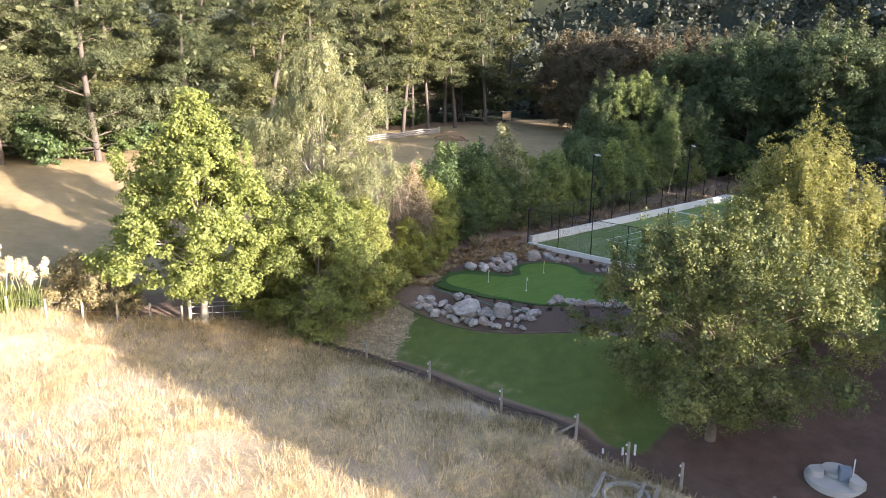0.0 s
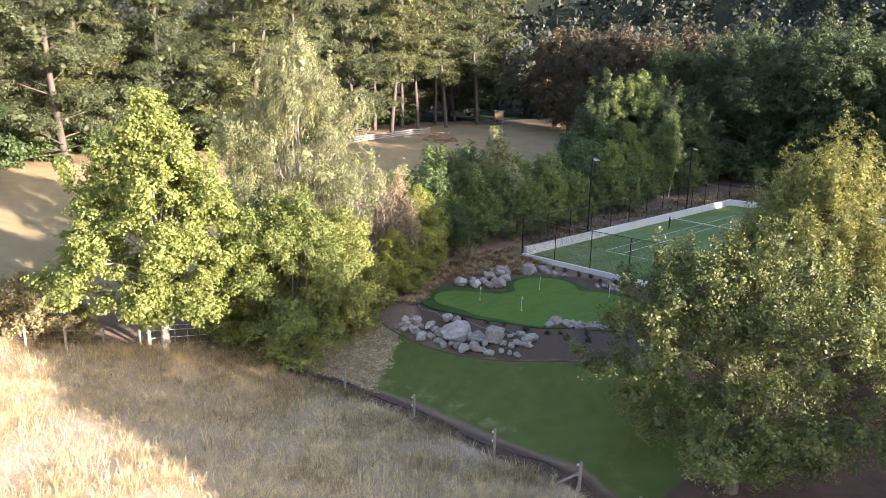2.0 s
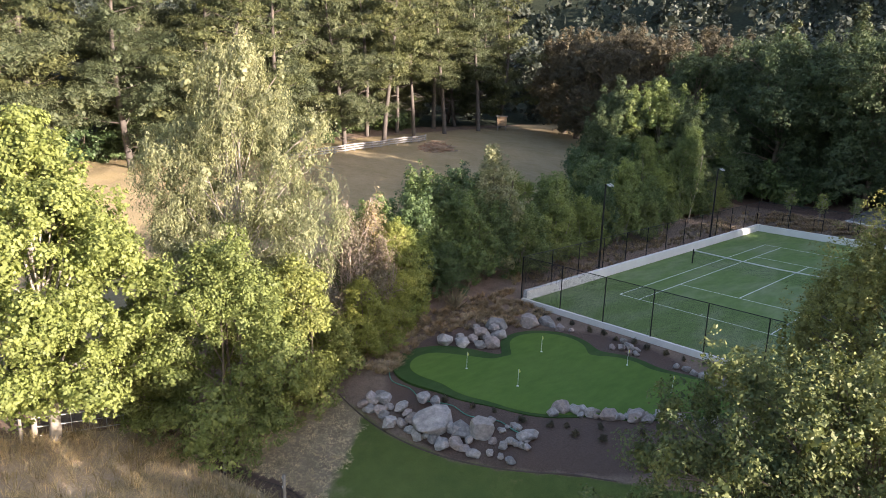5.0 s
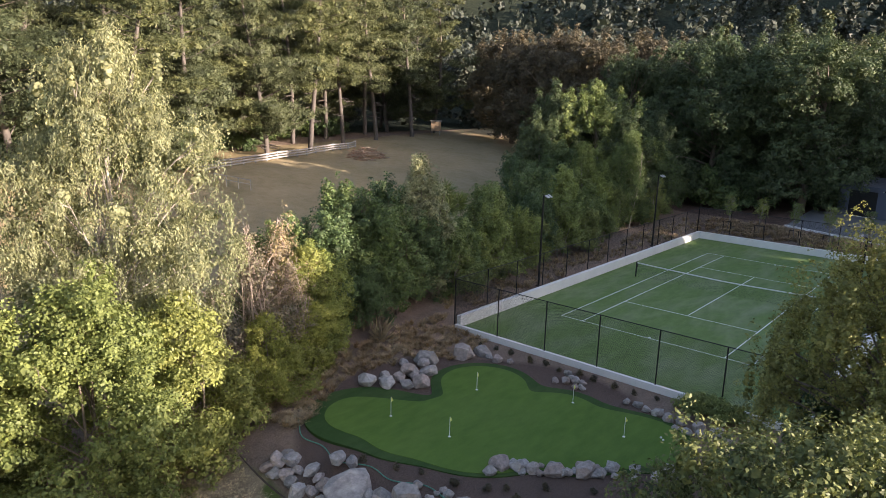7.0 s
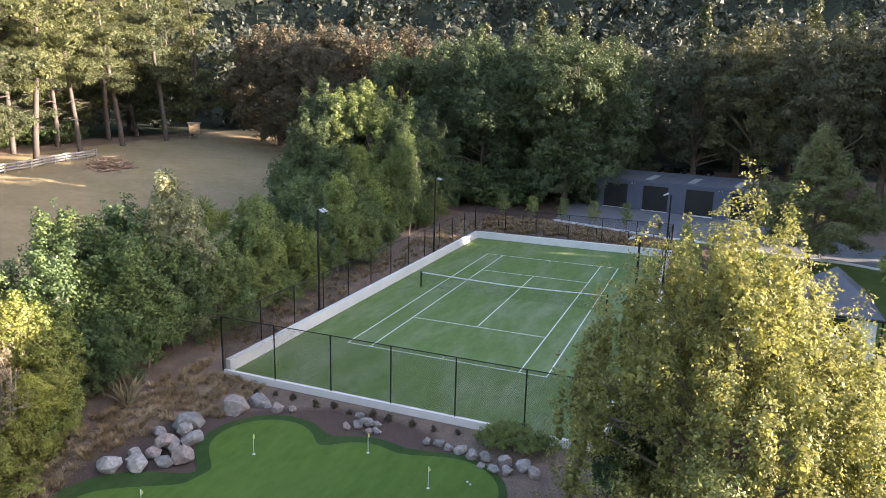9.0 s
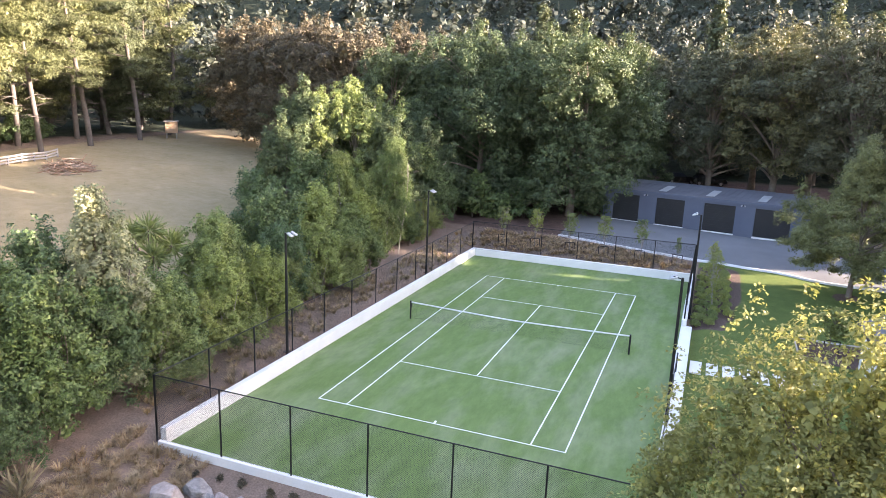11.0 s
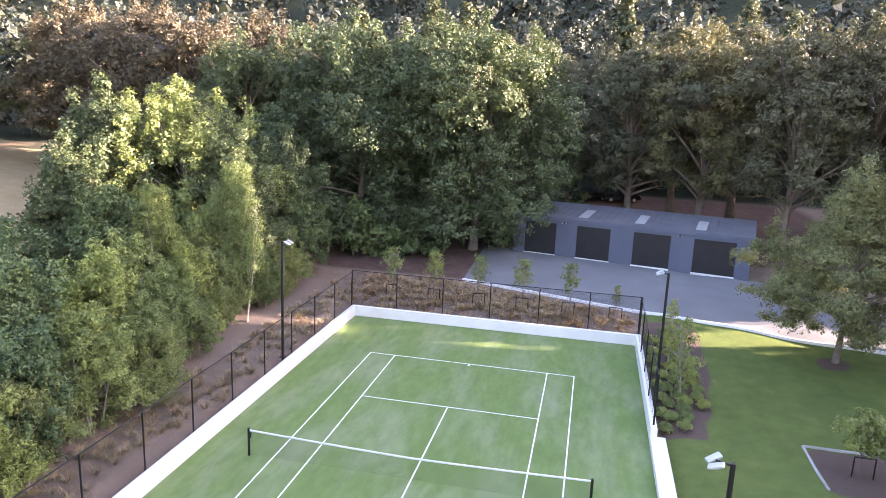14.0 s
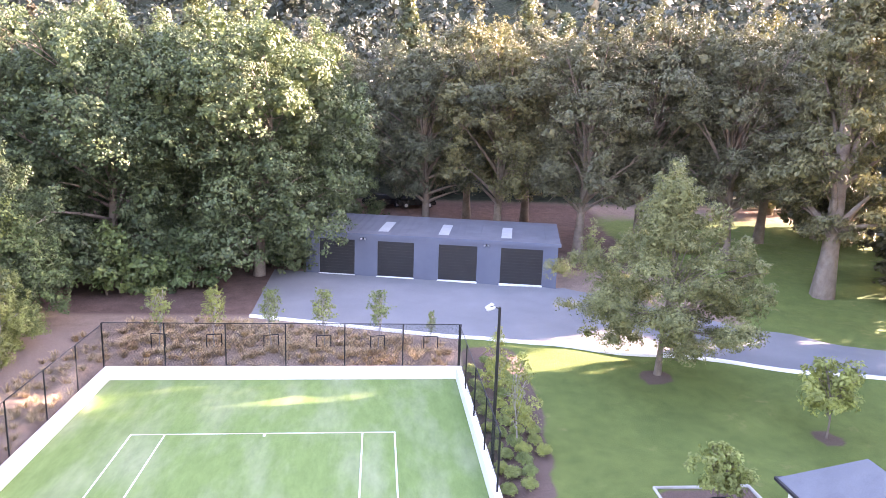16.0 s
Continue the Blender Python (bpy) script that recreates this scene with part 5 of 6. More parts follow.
# ---- garages ----
def garage():
    ang = math.degrees(math.atan2(GY1 - GY0, GX1 - GX0))
    width = math.hypot(GX1 - GX0, GY1 - GY0)
    z = 1.3
    g = empty("garage_building", pose(GX0, GY0, z, 0, 0, ang), label="long blue-grey garage building with four dark roller doors", category="garage")
    h, deep, t = 3.15, 6.5, 0.25
    doors = [(1.0, 3.65), (5.35, 8.05), (9.85, 12.65), (14.35, 17.35)]
    top = 2.78
    cuts = [0.0] + [c for d in doors for c in d] + [width]
    for i in range(0, len(cuts), 2):
        part("wall", boxed(cuts[i], cuts[i + 1], 0, t, -0.3, top), M["garage_wall"], g)
    part("wall", boxed(0, width, 0, t, top, h), M["garage_wall"], g)
    part("wall", boxed(0, t, t, deep, -0.3, h), M["garage_wall"], g)
    part("wall", boxed(width - t, width, t, deep, -0.3, h), M["garage_wall"], g)
    part("wall", boxed(t, width - t, deep - t, deep, -0.3, h), M["garage_wall"], g)
    roof = bmesh.new()
    v = [roof.verts.new(c) for c in ((-0.15, -0.05, h + 0.02), (width + 0.15, -0.05, h + 0.02), (width + 0.15, deep + 0.3, h + 0.40), (-0.15, deep + 0.3, h + 0.40))]
    w = [roof.verts.new((a.co.x, a.co.y, a.co.z + 0.1)) for a in v]
    for f in ((3, 2, 1, 0), (4, 5, 6, 7), (0, 1, 5, 4), (1, 2, 6, 5), (2, 3, 7, 6), (3, 0, 4, 7)):
        roof.faces.new([(v + w)[k] for k in f])
    r = part("roof", roof, M["roof_grey"], g)
    rise = 0.38 / (deep + 0.35)
    for k in range(int(width / 0.6)):
        rib = boxed(k * 0.6 + 0.1, k * 0.6 + 0.14, 0, deep + 0.3, 0, 0.03)
        for q in rib.verts:
            q.co.z += h + 0.12 + rise * q.co.y
        part("rib", rib, M["roof_grey"], r)
    for x in (5.2, 9.7, 14.3):
        sk = boxed(x, x + 0.75, 0.9, 4.2, 0, 0.035)
        for q in sk.verts:
            q.co.z += h + 0.13 + rise * q.co.y
        part("skylight", sk, M["skylight"], r, "pale translucent skylight sheet")
    part("fascia", boxed(-0.2, width + 0.2, -0.1, -0.02, h - 0.12, h + 0.14), M["garage_wall"], g)
    for a, b in doors:
        d = part("roller_door", boxed(a, b, 0.10, 0.14, 0, top), M["garage_door"], g, "black roller door, shut")
        for k in range(13):
            part("slat", boxed(a, b, 0.085, 0.10, k * 0.213 + 0.01, k * 0.213 + 0.198, bevel=0.006), M["garage_door"], d)
        part("door_sill", boxed(a - 0.05, b + 0.05, -0.09, 0.09, -0.03, 0.17), M["white_paint"], g)
    for x in (4.3, 13.3):
        lamp = part("wall_lamp", boxed(x - 0.05, x + 0.05, -0.06, 0, top + 0.08, top + 0.22, bevel=0.015), M["black_metal"], g, "small twin wall lamp")
        for k in (-1, 1):
            part("lamp_head", rod(bmesh.new(), (x + k * 0.10, -0.08, top + 0.16), (x + k * 0.17, -0.2, top + 0.10), 0.045, 0.06, 10), M["grey_metal"], lamp)


garage()


def pavilion():
    x0, x1, y0, y1, z = 17.3, 20.7, -3.6, 3.3, -0.05
    g = empty("garden_pavilion", pose(0, 0, z), label="white garden building with a grey hip roof", category="pavilion")
    part("wall", boxed(x0 + .3, x0 + 0.45, y0 + .3, y1 - .3, 0, 2.55), M["white_paint"], g)
    part("wall", boxed(x1 - .45, x1 - .3, y0 + .3, y1 - .3, 0, 2.55), M["white_paint"], g)
    part("wall", boxed(x0 + .45, x1 - .45, y1 - .45, y1 - .3, 0, 2.55), M["white_paint"], g)
    for k in range(8):
        x = x0 + 0.45 + k * 0.3125
        part("board", boxed(x, x + 0.295, y0 + .3, y0 + .38, 0, 2.55), M["white_paint"], g)
    part("wall", boxed(x0 + .45, x1 - .45, y0 + .381, y0 + .42, 0, 2.55), M["garage_door"], g, "dark backing behind the boards")
    w = part("window", boxed(x0 + 0.7, x0 + 1.9, y0 + 0.27, y0 + 0.3, 1.5, 2.4), M["garage_door"], g, "dark window")
    part("window_frame", boxed(x0 + 0.64, x0 + 0.7, y0 + 0.25, y0 + 0.3, 1.45, 2.45), M["black_metal"], w)
    for x in (x0 + 0.12, x1 - 0.12):
        part("downpipe", rod(bmesh.new(), (x, y0 + 0.12, 0), (x, y0 + 0.12, 2.6), 0.05), M["black_metal"], g)
    bm = bmesh.new()
    e = [bm.verts.new(c) for c in ((x0, y0, 2.6), (x1, y0, 2.6), (x1, y1, 2.6), (x0, y1, 2.6))]
    p = [bm.verts.new(c) for c in (((x0 + x1) / 2, y0 + 1.7, 4.1), ((x0 + x1) / 2, y1 - 1.6, 4.1))]
    for f in ((e[0], e[1], p[0]), (e[1], e[2], p[1], p[0]), (e[2], e[3], p[1]), (e[3], e[0], p[0], p[1]), (e[3], e[2], e[1], e[0])):
        bm.faces.new(f)
    part("roof", bm, M["roof_grey"], g)
    for a, b in (((x0, y0), (x1, y0)), ((x1, y0), (x1, y1)), ((x1, y1), (x0, y1)), ((x0, y1), (x0, y0))):
        part("gutter", rod(bmesh.new(), (*a, 2.58), (*b, 2.58), 0.07), M["black_metal"], g)


pavilion()

# ---- farm fence, gate ----
def farm_fence():
    f = empty("farm_fence", pose(0, 0, 0), label="old wire farm fence on weathered posts between field and lawn", category="fence")
    xs = [-10.7, -7.2, -3.8, 0.8, 5.5, 9.4, 11.9, 14.2, 17.5, 21.0]
    pts = [(x, float(fence_line(x)), float(height(x, fence_line(x)))) for x in xs]
    for n, p in enumerate(pts):
        lean = random.uniform(-0.05, 0.05)
        q = part("post", rod(bmesh.new(), (p[0], p[1], p[2] - 0.3), (p[0] + lean, p[1], p[2] + 1.15), 0.07, 0.06, 9), M["wood_grey"], f)
        for z in (0.55, 0.95):
            part("insulator", boxed(p[0] - 0.13, p[0] - 0.06, p[1] - 0.04, p[1] + 0.04, p[2] + z, p[2] + z + 0.07), M["white_paint"], q)
    p = pts[5]
    part("strut", rod(bmesh.new(), (p[0] - 0.9, p[1] - 0.25, p[2] - 0.1), (p[0], p[1], p[2] + 0.7), 0.05), M["wood_grey"], f)
    for z in (0.2, 0.42, 0.64, 0.86, 1.06):
        bm = bmesh.new()
        for a, b in zip(pts, pts[1:]):
            rod(bm, (a[0], a[1] - 0.07, a[2] + z), (b[0], b[1] - 0.07, b[2] + z), 0.0025, None, 4)
        part("wire", bm, M["wire"], f)
    kx = np.linspace(-9, 10, 60)
    tagged(sweep("timber_edging", [(x, float(fence_line(x)) + 0.35, float(height(x, fence_line(x) + 0.35))) for x in kx], 0.05, 0.04, 0.1, M["wood_dark"]), "dark timber edging along the lawn", "edging", kind="structure")


farm_fence()


def field_gate():
    a, b = Vector((-11.8, -40.2, 0)), Vector((-11.9, -44.2, 0))
    a.z, b.z = float(height(a.x, a.y)), float(height(b.x, b.y))
    g = empty("field_gate", pose(0, 0, 0), label="light metal field gate with mesh, shut, beside the trees", category="gate")
    for z in (0.15, 0.55, 0.95, 1.2):
        part("rail", rod(bmesh.new(), (a.x, a.y, a.z + z), (b.x, b.y, b.z + z), 0.02), M["grey_metal"], g)
    for k in range(7):
        p = a.lerp(b, k / 6)
        part("bar", rod(bmesh.new(), (p.x, p.y, p.z + 0.15), (p.x, p.y, p.z + 1.2), 0.014), M["grey_metal"], g)
    for p, r in ((a, 0.1), (b, 0.11)):
        ob = part("gate_post", rod(bmesh.new(), (p.x, p.y, p.z - 0.3), (p.x, p.y, p.z + 1.35), r, r * 0.9, 10), M["wood_grey"])
        tagged(ob, "stout weathered gate post", "post", group="gate posts")
    r = empty("rail_fence", pose(a.x, a.y, a.z, 0, 0, 25), label="short panel of grey wooden rails beside the gate", category="fence")
    for k in range(4):
        part("rail", boxed(0, 0.75, -0.03, 0.03, 0.25 + k * 0.28, 0.42 + k * 0.28), M["wood_pale"], r)
    part("post", boxed(0.7, 0.82, -0.06, 0.06, -0.2, 1.35), M["wood_grey"], r)
    f = empty("farm_fence", pose(0, 0, 0), label="wire farm fence on old posts at the field corner", category="fence")
    prev = None
    for k in range(6):
        x, y = -11.8 - 0.35 * k, -44.7 - 1.6 * k
        z = float(height(x, y))
        part("post", rod(bmesh.new(), (x, y, z - 0.3), (x, y, z + 1.1), 0.07, 0.06, 9), M["wood_grey"], f)
        if prev:
            for w in (0.3, 0.6, 0.95):
                part("wire", rod(bmesh.new(), (prev[0], prev[1], prev[2] + w), (x, y, z + w), 0.004, None, 4), M["grey_metal"], f)
        prev = (x, y, z)


field_gate()


def rail_fence():
    a, b, n = (-48.1, -11.3), (-58.3, 19.6), 16
    f = empty("rail_fence", pose(0, 0, 0), label="pale post and rail fence between paddock and pines", category="fence")
    pts = []
    for k in range(n + 1):
        x, y = a[0] + (b[0] - a[0]) * k / n, a[1] + (b[1] - a[1]) * k / n
        pts.append((x, y, float(height(x, y))))
        part("post", boxed(x - 0.07, x + 0.07, y - 0.07, y + 0.07, pts[-1][2] - 0.3, pts[-1][2] + 0.95), M["wood_pale"], f)
    for p, q in zip(pts, pts[1:]):
        for z in (0.25, 0.54, 0.83):
            bm = bmesh.new()
            d = Vector((q[1] - p[1], p[0] - q[0], 0)).normalized() * 0.09
            v = [bm.verts.new((c[0] + d.x * s, c[1] + d.y * s, c[2] + z + h)) for c in (p, q) for s in (1.0, 1.5) for h in (-0.085, 0.085)]
            for fc in ((0, 1, 3, 2), (4, 6, 7, 5), (0, 4, 5, 1), (2, 3, 7, 6), (1, 5, 7, 3), (0, 2, 6, 4)):
                bm.faces.new([v[i] for i in fc])
            part("rail", bm, M["wood_pale"], f)


rail_fence()


def stock_rail():
    f = empty("stock_rail", pose(0, 0, 0), label="low weathered rail on posts in the paddock", category="rail", group="")
    a, b = (-43.5, -11.5), (-39.9, -10.0)
    for k in range(4):
        x, y = a[0] + (b[0] - a[0]) * k / 3, a[1] + (b[1] - a[1]) * k / 3
        z = float(height(x, y))
        part("post", rod(bmesh.new(), (x, y, z - 0.3), (x, y, z + 1.0), 0.06), M["wood_grey"], f)
    for h in (0.55, 0.95):
        part("rail", rod(bmesh.new(), (*a, float(height(*a)) + h), (*b, float(height(*b)) + h), 0.045), M["wood_grey"], f)


stock_rail()


def brushwood():
    rng = np.random.default_rng(3)
    pieces = []
    for k in range(220):
        a, r = rng.random() * 6.283, 3.0 * math.sqrt(rng.random())
        x, y = -50.2 + 1.4 * r * math.cos(a) * 0.6 - 0.4 * r * math.sin(a), 14.4 + r * math.sin(a)
        z = float(height(x, y)) + max(0.05, (1 - r / 3.2) * 1.5 * rng.random())
        d = rng.normal(size=3) * [1, 1, 0.25]
        d = d / np.linalg.norm(d) * rng.uniform(0.4, 1.1)
        pieces.append(tube([np.array([x, y, z]) - d, np.array([x, y, z + 0.05]), np.array([x, y, z]) + d], [0.05, 0.045, 0.02], 4))
    v, f = joined(pieces)
    tagged(put("brushwood", np_mesh("brushwood", v, f), M["brush"]), "heap of reddish cut branches in the paddock", "brushwood")


M["brush"] = random_mat("brush", [(0.36, 0.20, 0.12), (0.52, 0.35, 0.24), (0.44, 0.36, 0.28)], 8, island=True)
brushwood()


def hut():
    x, y = -66.5, 46.0
    z = float(height(x, y))
    h = empty("wooden_hut", pose(x, y, z, 0, 0, 40) @ Matrix.Scale(0.85, 4), label="small brown wooden hut on legs under the trees", category="hut")
    for sx in (-0.8, 0.8):
        for sy in (-0.8, 0.8):
            part("leg", boxed(sx - 0.07, sx + 0.07, sy - 0.07, sy + 0.07, -0.3, 1.0), M["wood_grey"], h)
    part("body", boxed(-1.0, 1.0, -1.0, 1.0, 1.0, 2.9, bevel=0.03), M["wood_tan"], h, "bark-brown boarded body")
    part("roof", boxed(-1.2, 1.2, -1.2, 1.2, 2.9, 3.05), M["wood_grey"], h)


M["wood_tan"] = surface("wood_tan", (0.30, 0.19, 0.11), (0.46, 0.32, 0.20), 2, 25, 0.85, 0.3)
hut()

# ---- young trees behind the court ----
sap = tree("sapling", "young tree with a pale stem in a black stake frame", "sapling", 51, 2.8, 0.5, 1.2, "round", 24, 0.24, 1100, 0.10, "leaf_light", "bark_pale", 0.03, 16, group="young trees behind the court", spires=5, fill=0, per=8, tuft=0.16)
stake = empty("stake_frame", pose(0, 0, 0), label="black tubular stake frame round a young tree", category="stake frame", group="stake frames")
for sx in (-0.38, 0.38):
    part("stake", rod(bmesh.new(), (sx, 0, -0.2), (sx, 0, 0.85), 0.028), M["black_metal"], stake)
part("bar", rod(bmesh.new(), (-0.38, 0, 0.85), (0.38, 0, 0.85), 0.028), M["black_metal"], stake)
for n, x in enumerate((-6.9, -4.0, -1.0, 1.8, 4.7, 7.6)):
    y = 20.6 - 0.05 * n
    stand(sap, x, y, 1.25 - 0.06 * (n % 3) if n < 5 else 0.5, n * 1.4, n == 0, (1.2 if n < 5 else 0.8))
    m = pose(x, y - 0.12, float(height(x, y)), 0, 0, random.uniform(-12, 12))
    if n:
        copy_thing(stake, m)
    else:
        stake.matrix_basis = m

# ---- garden bed, pavers, lawn saplings ----
M["leaf_ball"] = leaf_mat("leaf_ball", (0.15, 0.19, 0.06), (0.26, 0.31, 0.10), (0.40, 0.44, 0.17), 0.2)
def clipped_ball(seed):
    """A low clipped shrub: short stem, dense rounded mound of small leaves."""
    rng = np.random.default_rng(seed)
    root = empty("box_ball", pose(0, 0, 0), label="clipped round green shrub in the garden bed", category="shrub", group="clipped shrubs in the bed")
    part("trunk", rod(bmesh.new(), (0, 0, -0.1), (0, 0, 0.2), 0.02), M["bark"], root)
    mounds = [(0, 0, 0.2, 0.27, 0.25)] + [(0.13 * math.cos(a), 0.13 * math.sin(a), 0.2, 0.15, 0.17) for a in (0.3, 1.6, 2.8, 4.0, 5.2)]
    v, f = foliage(rng, mounds, 1700, 0.05, 0.36, 0.1, 0.15, -0.3, 1.0, 8, loose=0.04, tuft=0.06)
    put("crown", np_mesh("crown", v, f), M["leaf_ball"], root)
    return root


ball = clipped_ball(52)
br = random.Random(4)
spots = [(9.55 + 0.78 * i + 0.2 * (j % 2), 7.0 + 0.8 * j) for j in range(15) for i in range(3) if 9.55 + 0.78 * i < 12.0 - 0.012 * (7.0 + 0.8 * j - 16) ** 2 - 0.35]
for n, (x, y) in enumerate(spots):
    stand(ball, x + br.uniform(-.1, .1), y + br.uniform(-.1, .1), br.uniform(0.98, 1.18), n * 1.1, n == 0)
birch = tree("birch_sapling", "slender young birch with a pale stem in the garden bed", "sapling", 53, 3.9, 0.75, 0.9, "column", 30, 0.28, 1700, 0.105, "leaf_bushy", "bark_pale", 0.04, 16, group="young birches", spires=5, fill=0, per=8, tuft=0.2)
stand(birch, 10.4, 10.0, 1.05, 0, True)
stand(birch, 10.2, 14.2, 0.9, 2.0)
cherry = tree("lawn_sapling", "small young tree staked in a square bed", "sapling", 54, 2.7, 1.15, 0.95, "round", 30, 0.34, 3200, 0.13, "leaf_light", "bark", 0.035, 14, group="young trees on the lawn", shell=0.8, per=12, tuft=0.24, droop=0.8)
stand(cherry, 16.6, 5.2, 1.0, 0, True)
stand(cherry, 24.2, 10.5, 1.35, 1)
copy_thing(stake, pose(16.6, 5.0, float(height(16.6, 5.2))))
for n in range(8):
    x = 9.5 + 0.79 * n
    tagged(part("paver", boxed(x, x + 0.57, -1.1, 0.55, -0.06, 0.035, bevel=0.008), M["paver"], m=pose(0, 0, 0.0)), "large pale rectangular stepping stone in the lawn", "paver", group="stepping stones")
for a, b in (((14.95, 3.35), (14.95, 6.85)), ((14.95, 6.85), (18.65, 6.85)), ((18.65, 6.85), (18.65, 3.35))):
    tagged(sweep("bed_edging", [(*a, float(height(*a))), ((a[0] + b[0]) / 2, (a[1] + b[1]) / 2, float(height((a[0] + b[0]) / 2, (a[1] + b[1]) / 2))), (*b, float(height(*b)))], 0.08, 0.08, 0.1, M["concrete"]), "pale edging round a square bed", "edging", kind="structure")
kx = np.linspace(-7.5, 6, 60)
tagged(sweep("bed_edging_stone", [(x, float(bed_edge(x)), float(height(x, bed_edge(x)))) for x in kx], 0.05, 0.03, 0.1, M["wood_dark"]), "thin timber edging between bed and lawn", "edging", kind="structure")
mound = tree("low_shrub", "low yellow-green mound shrub beside the court kerb", "shrub", 55, 0.8, 0.7, 0.0, "bush", 20, 0.25, 2600, 0.07, "leaf_ball", "bark", 0.02, 3, group="low shrubs", per=10, tuft=0.14)
for n, (x, y) in enumerate(((4.91, -18.45), (5.58, -18.49), (6.25, -18.43), (6.80, -18.40), (5.20, -18.19), (5.88, -18.13))):
    stand(mound, x, y, 1.0, n, n == 0)
sprig = tree("bed_plant", "small dark reddish plant in bare soil", "plant", 56, 0.42, 0.22, 0.0, "bush", 8, 0.12, 260, 0.09, "leaf_brown", "bark", 0.01, 2, group="small bed plants", per=6, tuft=0.08)
spots = [(-7.2 + 0.95 * k, -18.55) for k in range(14)] + [(-3.5 + 1.1 * k, -31.0 + 0.35 * k) for k in range(8)] + [(2.5 + 1.1 * k, -28.6 + 0.9 * k) for k in range(4)]
for n, (x, y) in enumerate(spots):
    stand(sprig, x + br.uniform(-.15, .15), y + br.uniform(-.12, .12), br.uniform(0.5, 0.8), n, n == 0)


def flax(x, y):
    rng = np.random.default_rng(9)
    d = unit(rng.normal(size=(60, 3)) * [0.55, 0.55, 0.3] + [0, 0, 0.9])
    base = np.tile([x, y, float(height(x, y))], (60, 1))
    v, f = kites(base, unit(np.cross(d, rng.normal(size=(60, 3)))), d, rng.uniform(0.9, 1.6, 60), 0.03)
    tagged(put("flax_plant", np_mesh("flax_plant", v, f), M["leaf_dry"]), "brownish flax clump with stiff leaves", "plant")


flax(-9.9, -22.6)


def toetoe(x, y, seed):
    rng = np.random.default_rng(seed)
    z = float(height(x, y))
    t = empty("toetoe_grass", pose(x, y, z), label="large plumed grass clump with cream plumes beside the field", category="plant", group="plumed grasses")
    v, f = blade_clumps(rng, rng.normal(size=(40, 2)) * 0.35, 12, 1.3, 0.02, 1.2, 0.0)
    me = bpy.data.meshes.new("leaves")
    me.from_pydata(v.tolist(), [], [tuple(q) if q[2] != q[3] else tuple(q[:3]) for q in f.tolist()])
    put("leaves", me, M["leaf_light"], t)
    for k in range(10):
        a, r = rng.random() * 6.283, rng.uniform(0.2, 0.9)
        p = np.array([r * math.cos(a), r * math.sin(a), rng.uniform(1.6, 2.5)])
        st = part("stalk", rod(bmesh.new(), (p[0] * 0.3, p[1] * 0.3, 0), tuple(p), 0.012), M["grass_dry"], t)
        lob = [(*(p + [0.02 * q, 0.03 * q, 0.09 * q]), 0.15 - 0.016 * q, 0.16) for q in range(6)]
        pv, pf = foliage(rng, lob, 260, 0.13, 0.18, 0.3, 0.9, -1, per=8, tuft=0.13)
        put("plume", np_mesh("plume", pv, pf), M["plume"], st)


toetoe(-15.0, -51.4, 1)
toetoe(-16.2, -52.6, 2)
toetoe(-14.4, -52.8, 3)
scrub = tree("scrub_bush", "brownish twiggy scrub bush at the field edge", "shrub", 57, 2.9, 1.6, 0.0, "bush", 40, 0.5, 9000, 0.11, "leaf_scrub", "bark_pale", 0.06, 24, stems=4, spires=10, shell=0.8, per=14, tuft=0.25)
stand(scrub, -14.6, -49.0, 1.05, 0, True)
stand(scrub, -13.9, -47.2, 0.8, 2)
stand(scrub, -16.6, -48.6, 0.9, 3)

# ---- services ----
def hose():
    k = np.linspace(0, 1, 60)
    x = -7.4 + 9.5 * k
    y = -30.2 - 1.6 * np.sin(np.clip(k * 3.4, 0, 1.57)) + 1.6 * k + 0.15 * np.sin(k * 25)
    v, f = tube(np.stack([x, y, height(x, y) + 0.06], 1), np.full(60, 0.022), 6)
    tagged(put("garden_hose", np_mesh("garden_hose", v, f), M["hose"], smooth=True), "green garden hose lying over the planted bed", "hose")


hose()


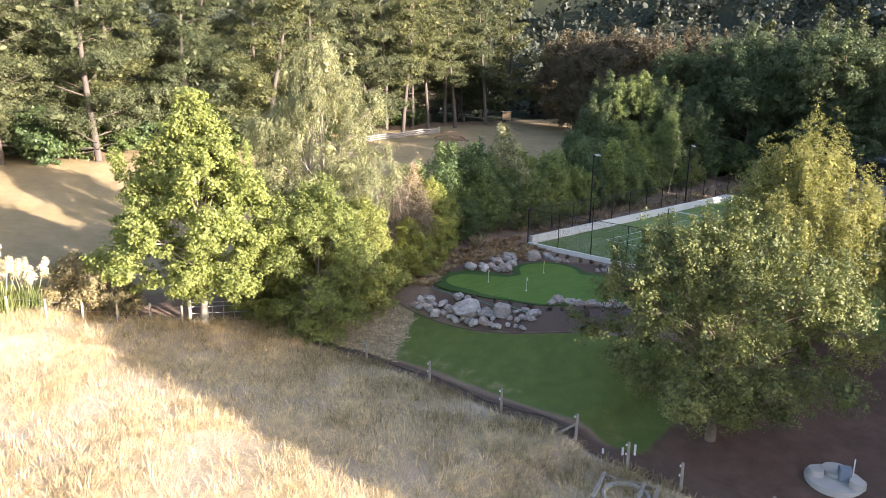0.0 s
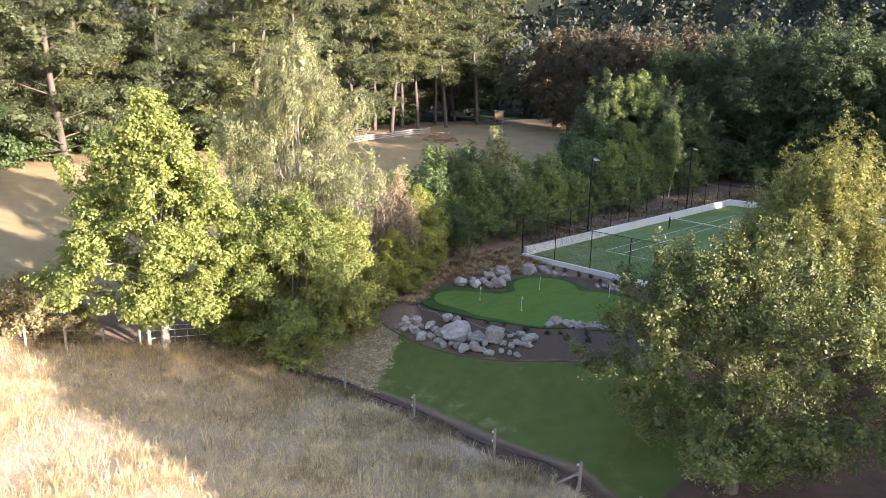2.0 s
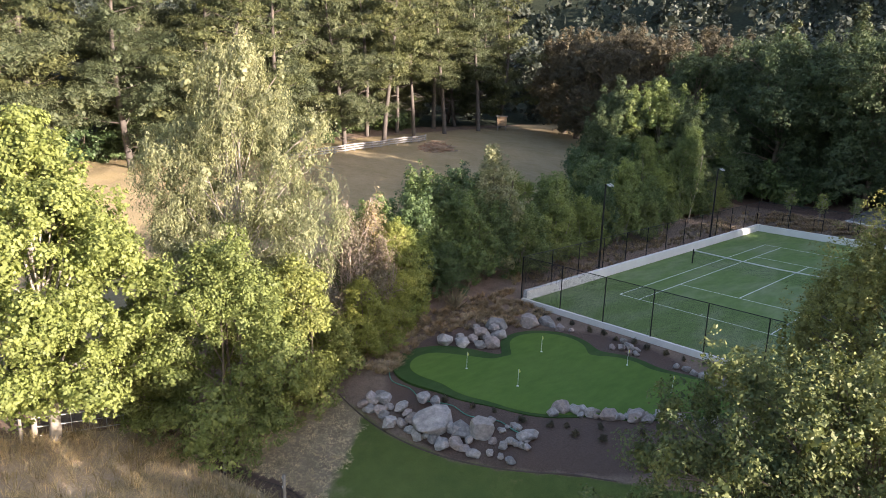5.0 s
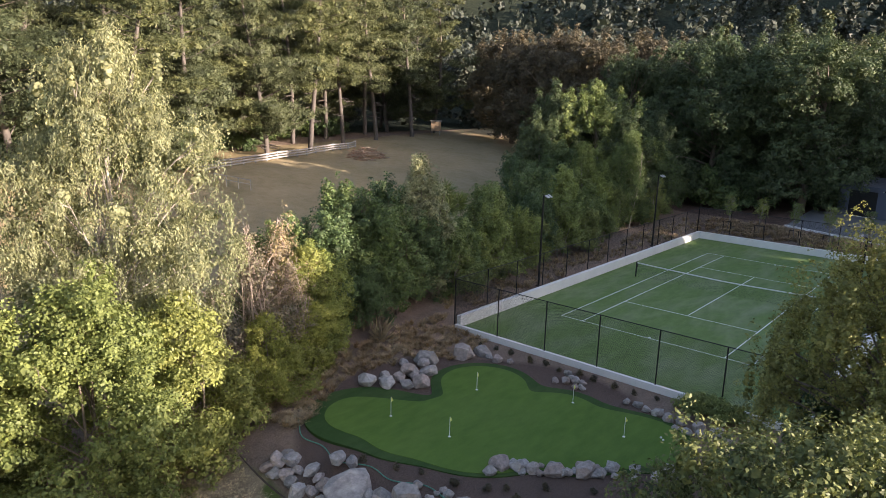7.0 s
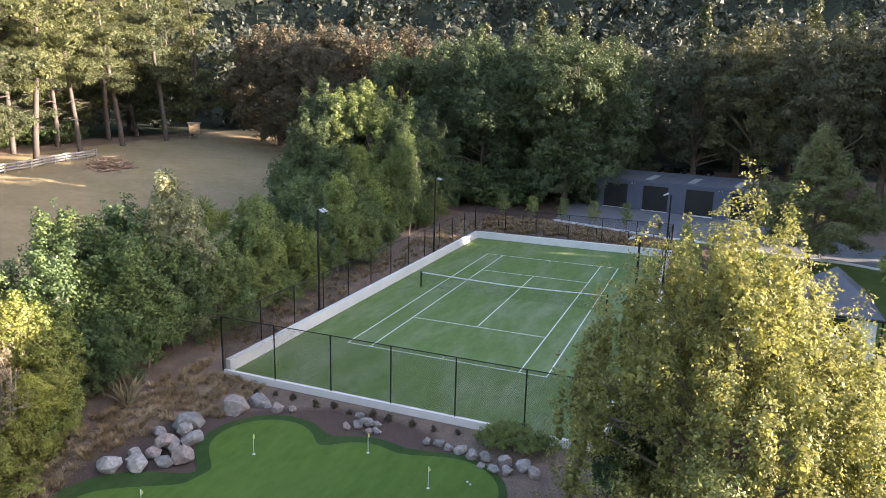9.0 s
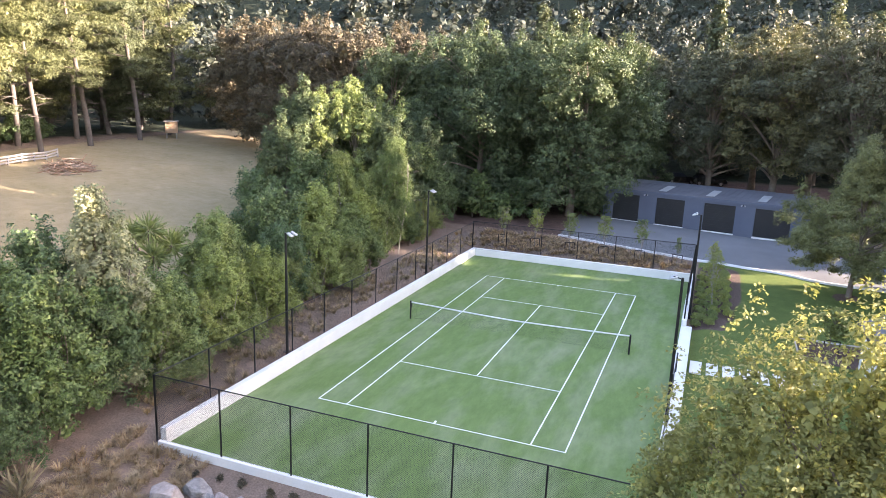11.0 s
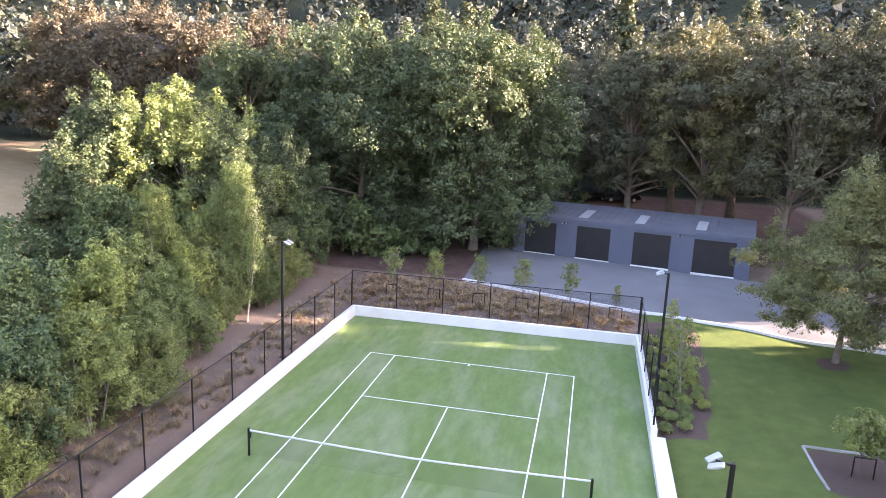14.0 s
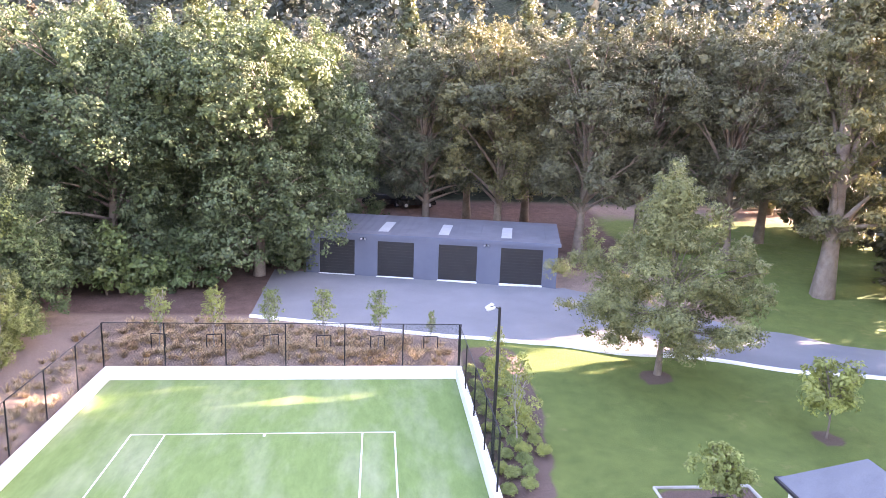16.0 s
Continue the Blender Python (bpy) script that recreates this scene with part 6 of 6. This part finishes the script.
def septic():
    x, y = 18.4, -32.7
    z = float(height(x, y))
    s = empty("septic_tank", pose(x, y, z, 0, 0, 30) @ Matrix.Scale(0.86, 4), label="round concrete tank cap with lids and a blue-grey box", category="tank")
    part("cap", rod(bmesh.new(), (0, 0, -0.3), (0, 0, 0.12), 1.25, 1.2, 32), M["concrete"], s)
    part("lid", rod(bmesh.new(), (-0.75, 0.1, 0.12), (-0.75, 0.1, 0.42), 0.34, 0.32, 24), M["concrete"], s)
    part("lid", rod(bmesh.new(), (0.75, -0.55, 0.12), (0.75, -0.55, 0.42), 0.34, 0.32, 24), M["concrete"], s)
    part("lid", rod(bmesh.new(), (0.2, 0.55, 0.12), (0.2, 0.55, 0.30), 0.62, 0.6, 28), M["concrete"], s)
    part("pump_box", boxed(0.1, 0.6, -0.25, 0.15, 0.12, 0.75, bevel=0.03), M["blue_box"], s, "blue-grey plastic pump box")
    part("vent_pipe", rod(bmesh.new(), (0.75, 0.2, 0.1), (0.75, 0.2, 1.05), 0.03), M["white_paint"], s)
    x, y = 12.9, -38.3
    z = float(height(x, y))
    w = empty("well_ring", pose(x, y, z - 0.1, 0, 0, 20) @ Matrix.Scale(0.85, 4), label="old concrete ring framed with grey timbers", category="well")
    v, f = tube([(1.0 * math.cos(a), 1.0 * math.sin(a), 0.35) for a in np.linspace(0, 6.2832, 33)], np.full(33, 0.12), 8)
    put("ring", np_mesh("ring", v, f), M["concrete"], w, smooth=True)
    for sy in (-1.1, 1.1):
        part("timber", boxed(-1.3, 1.3, sy - 0.08, sy + 0.08, 0.1, 0.5), M["wood_grey"], w)
    for sx in (-1.25, 1.25, 0.6):
        part("timber", boxed(sx - 0.09, sx + 0.09, -1.2, 1.2, 0.5, 0.6), M["wood_grey"], w)
    for n, (px, py, h) in enumerate(((11.3, -36.0, 0.32), (11.7, -35.7, 0.45), (10.6, -36.4, 0.2))):
        z = float(height(px, py))
        tagged(part("vent_pipe", rod(bmesh.new(), (px, py, z - 0.1), (px, py, z + h), 0.05, None, 10), M["white_paint"]), "short white plastic pipe beside the fence", "pipe", group="white pipes")


septic()
px = np.linspace(-9.2, 9.5, 90)
py = fence_line(px) + 0.38 + 0.10 * np.sin(px * 1.1) + 0.05 * np.sin(px * 2.7)
v, f = tube(np.stack([px, py, height(px, py) + 0.03], 1), np.full(90, 0.018), 6)
tagged(put("irrigation_pipe", np_mesh("irrigation_pipe", v, f), M["black_metal"], smooth=True), "black plastic irrigation pipe along the field fence", "pipe")
# parked cars beyond the garages
M["car_paint"] = surface("car_paint", (0.010, 0.010, 0.012), (0.022, 0.022, 0.024), 2, 30, 0.25, 0.02, 0.2)
M["car_glass"] = surface("car_glass", (0.02, 0.025, 0.03), (0.04, 0.045, 0.05), 1, 20, 0.08, 0.02)
M["rubber"] = surface("rubber", (0.015, 0.015, 0.015), (0.03, 0.03, 0.03), 5, 60, 0.85, 0.1)


def shell(sections, y0, y1, tuck):
    """A body from side-on outline points (x, z), narrowed by tuck towards the top."""
    bm = bmesh.new()
    zs = [z for _, z in sections]
    lo, hi = min(zs), max(zs)
    rows = []
    for sgn, y in ((-1, y0), (1, y1)):
        rows.append([bm.verts.new((x, y - sgn * tuck * (z - lo) / (hi - lo), z)) for x, z in sections])
    n = len(sections)
    for k in range(n):
        bm.faces.new((rows[0][k], rows[0][(k + 1) % n], rows[1][(k + 1) % n], rows[1][k]))
    bm.faces.new(rows[0][::-1])
    bm.faces.new(rows[1])
    bmesh.ops.recalc_face_normals(bm, faces=bm.faces)
    bmesh.ops.bevel(bm, geom=list(bm.edges), offset=0.05, segments=2, affect="EDGES")
    return bm


def parked_car(m):
    c = empty("parked_car", m, label="black parked car under the shelter trees", category="car", group="parked cars")
    part("body", shell([(-2.2, 0.35), (2.2, 0.35), (2.25, 0.65), (2.05, 0.88), (0.95, 0.98), (-2.1, 1.0), (-2.25, 0.7)], -0.9, 0.9, 0.06), M["car_paint"], c)
    part("cabin", shell([(-2.0, 0.98), (0.95, 0.96), (0.2, 1.48), (-1.55, 1.5)], -0.8, 0.8, 0.16), M["car_glass"], c, "dark tinted glasshouse")
    part("roof", boxed(-1.45, 0.12, -0.62, 0.62, 1.47, 1.53, bevel=0.025), M["car_paint"], c)
    for x in (-1.4, 1.4):
        for y in (-0.86, 0.86):
            w = part("wheel", rod(bmesh.new(), (x, y - 0.1, 0.33), (x, y + 0.1, 0.33), 0.33, None, 18), M["rubber"], c)
            part("rim", rod(bmesh.new(), (x, y - 0.105, 0.33), (x, y + 0.105, 0.33), 0.2, None, 12), M["grey_metal"], w)
    for y in (-0.6, 0.6):
        part("headlight", boxed(2.14, 2.24, y - 0.16, y + 0.16, 0.66, 0.78, bevel=0.02), M["skylight"], c, "clear headlight")
    return c


car = parked_car(pose(5.2, 63.2, float(height(5.2, 63.2)), 0, 0, 28))
copy_thing(car, pose(9.0, 63.4, float(height(9.0, 63.4)), 0, 0, 14))
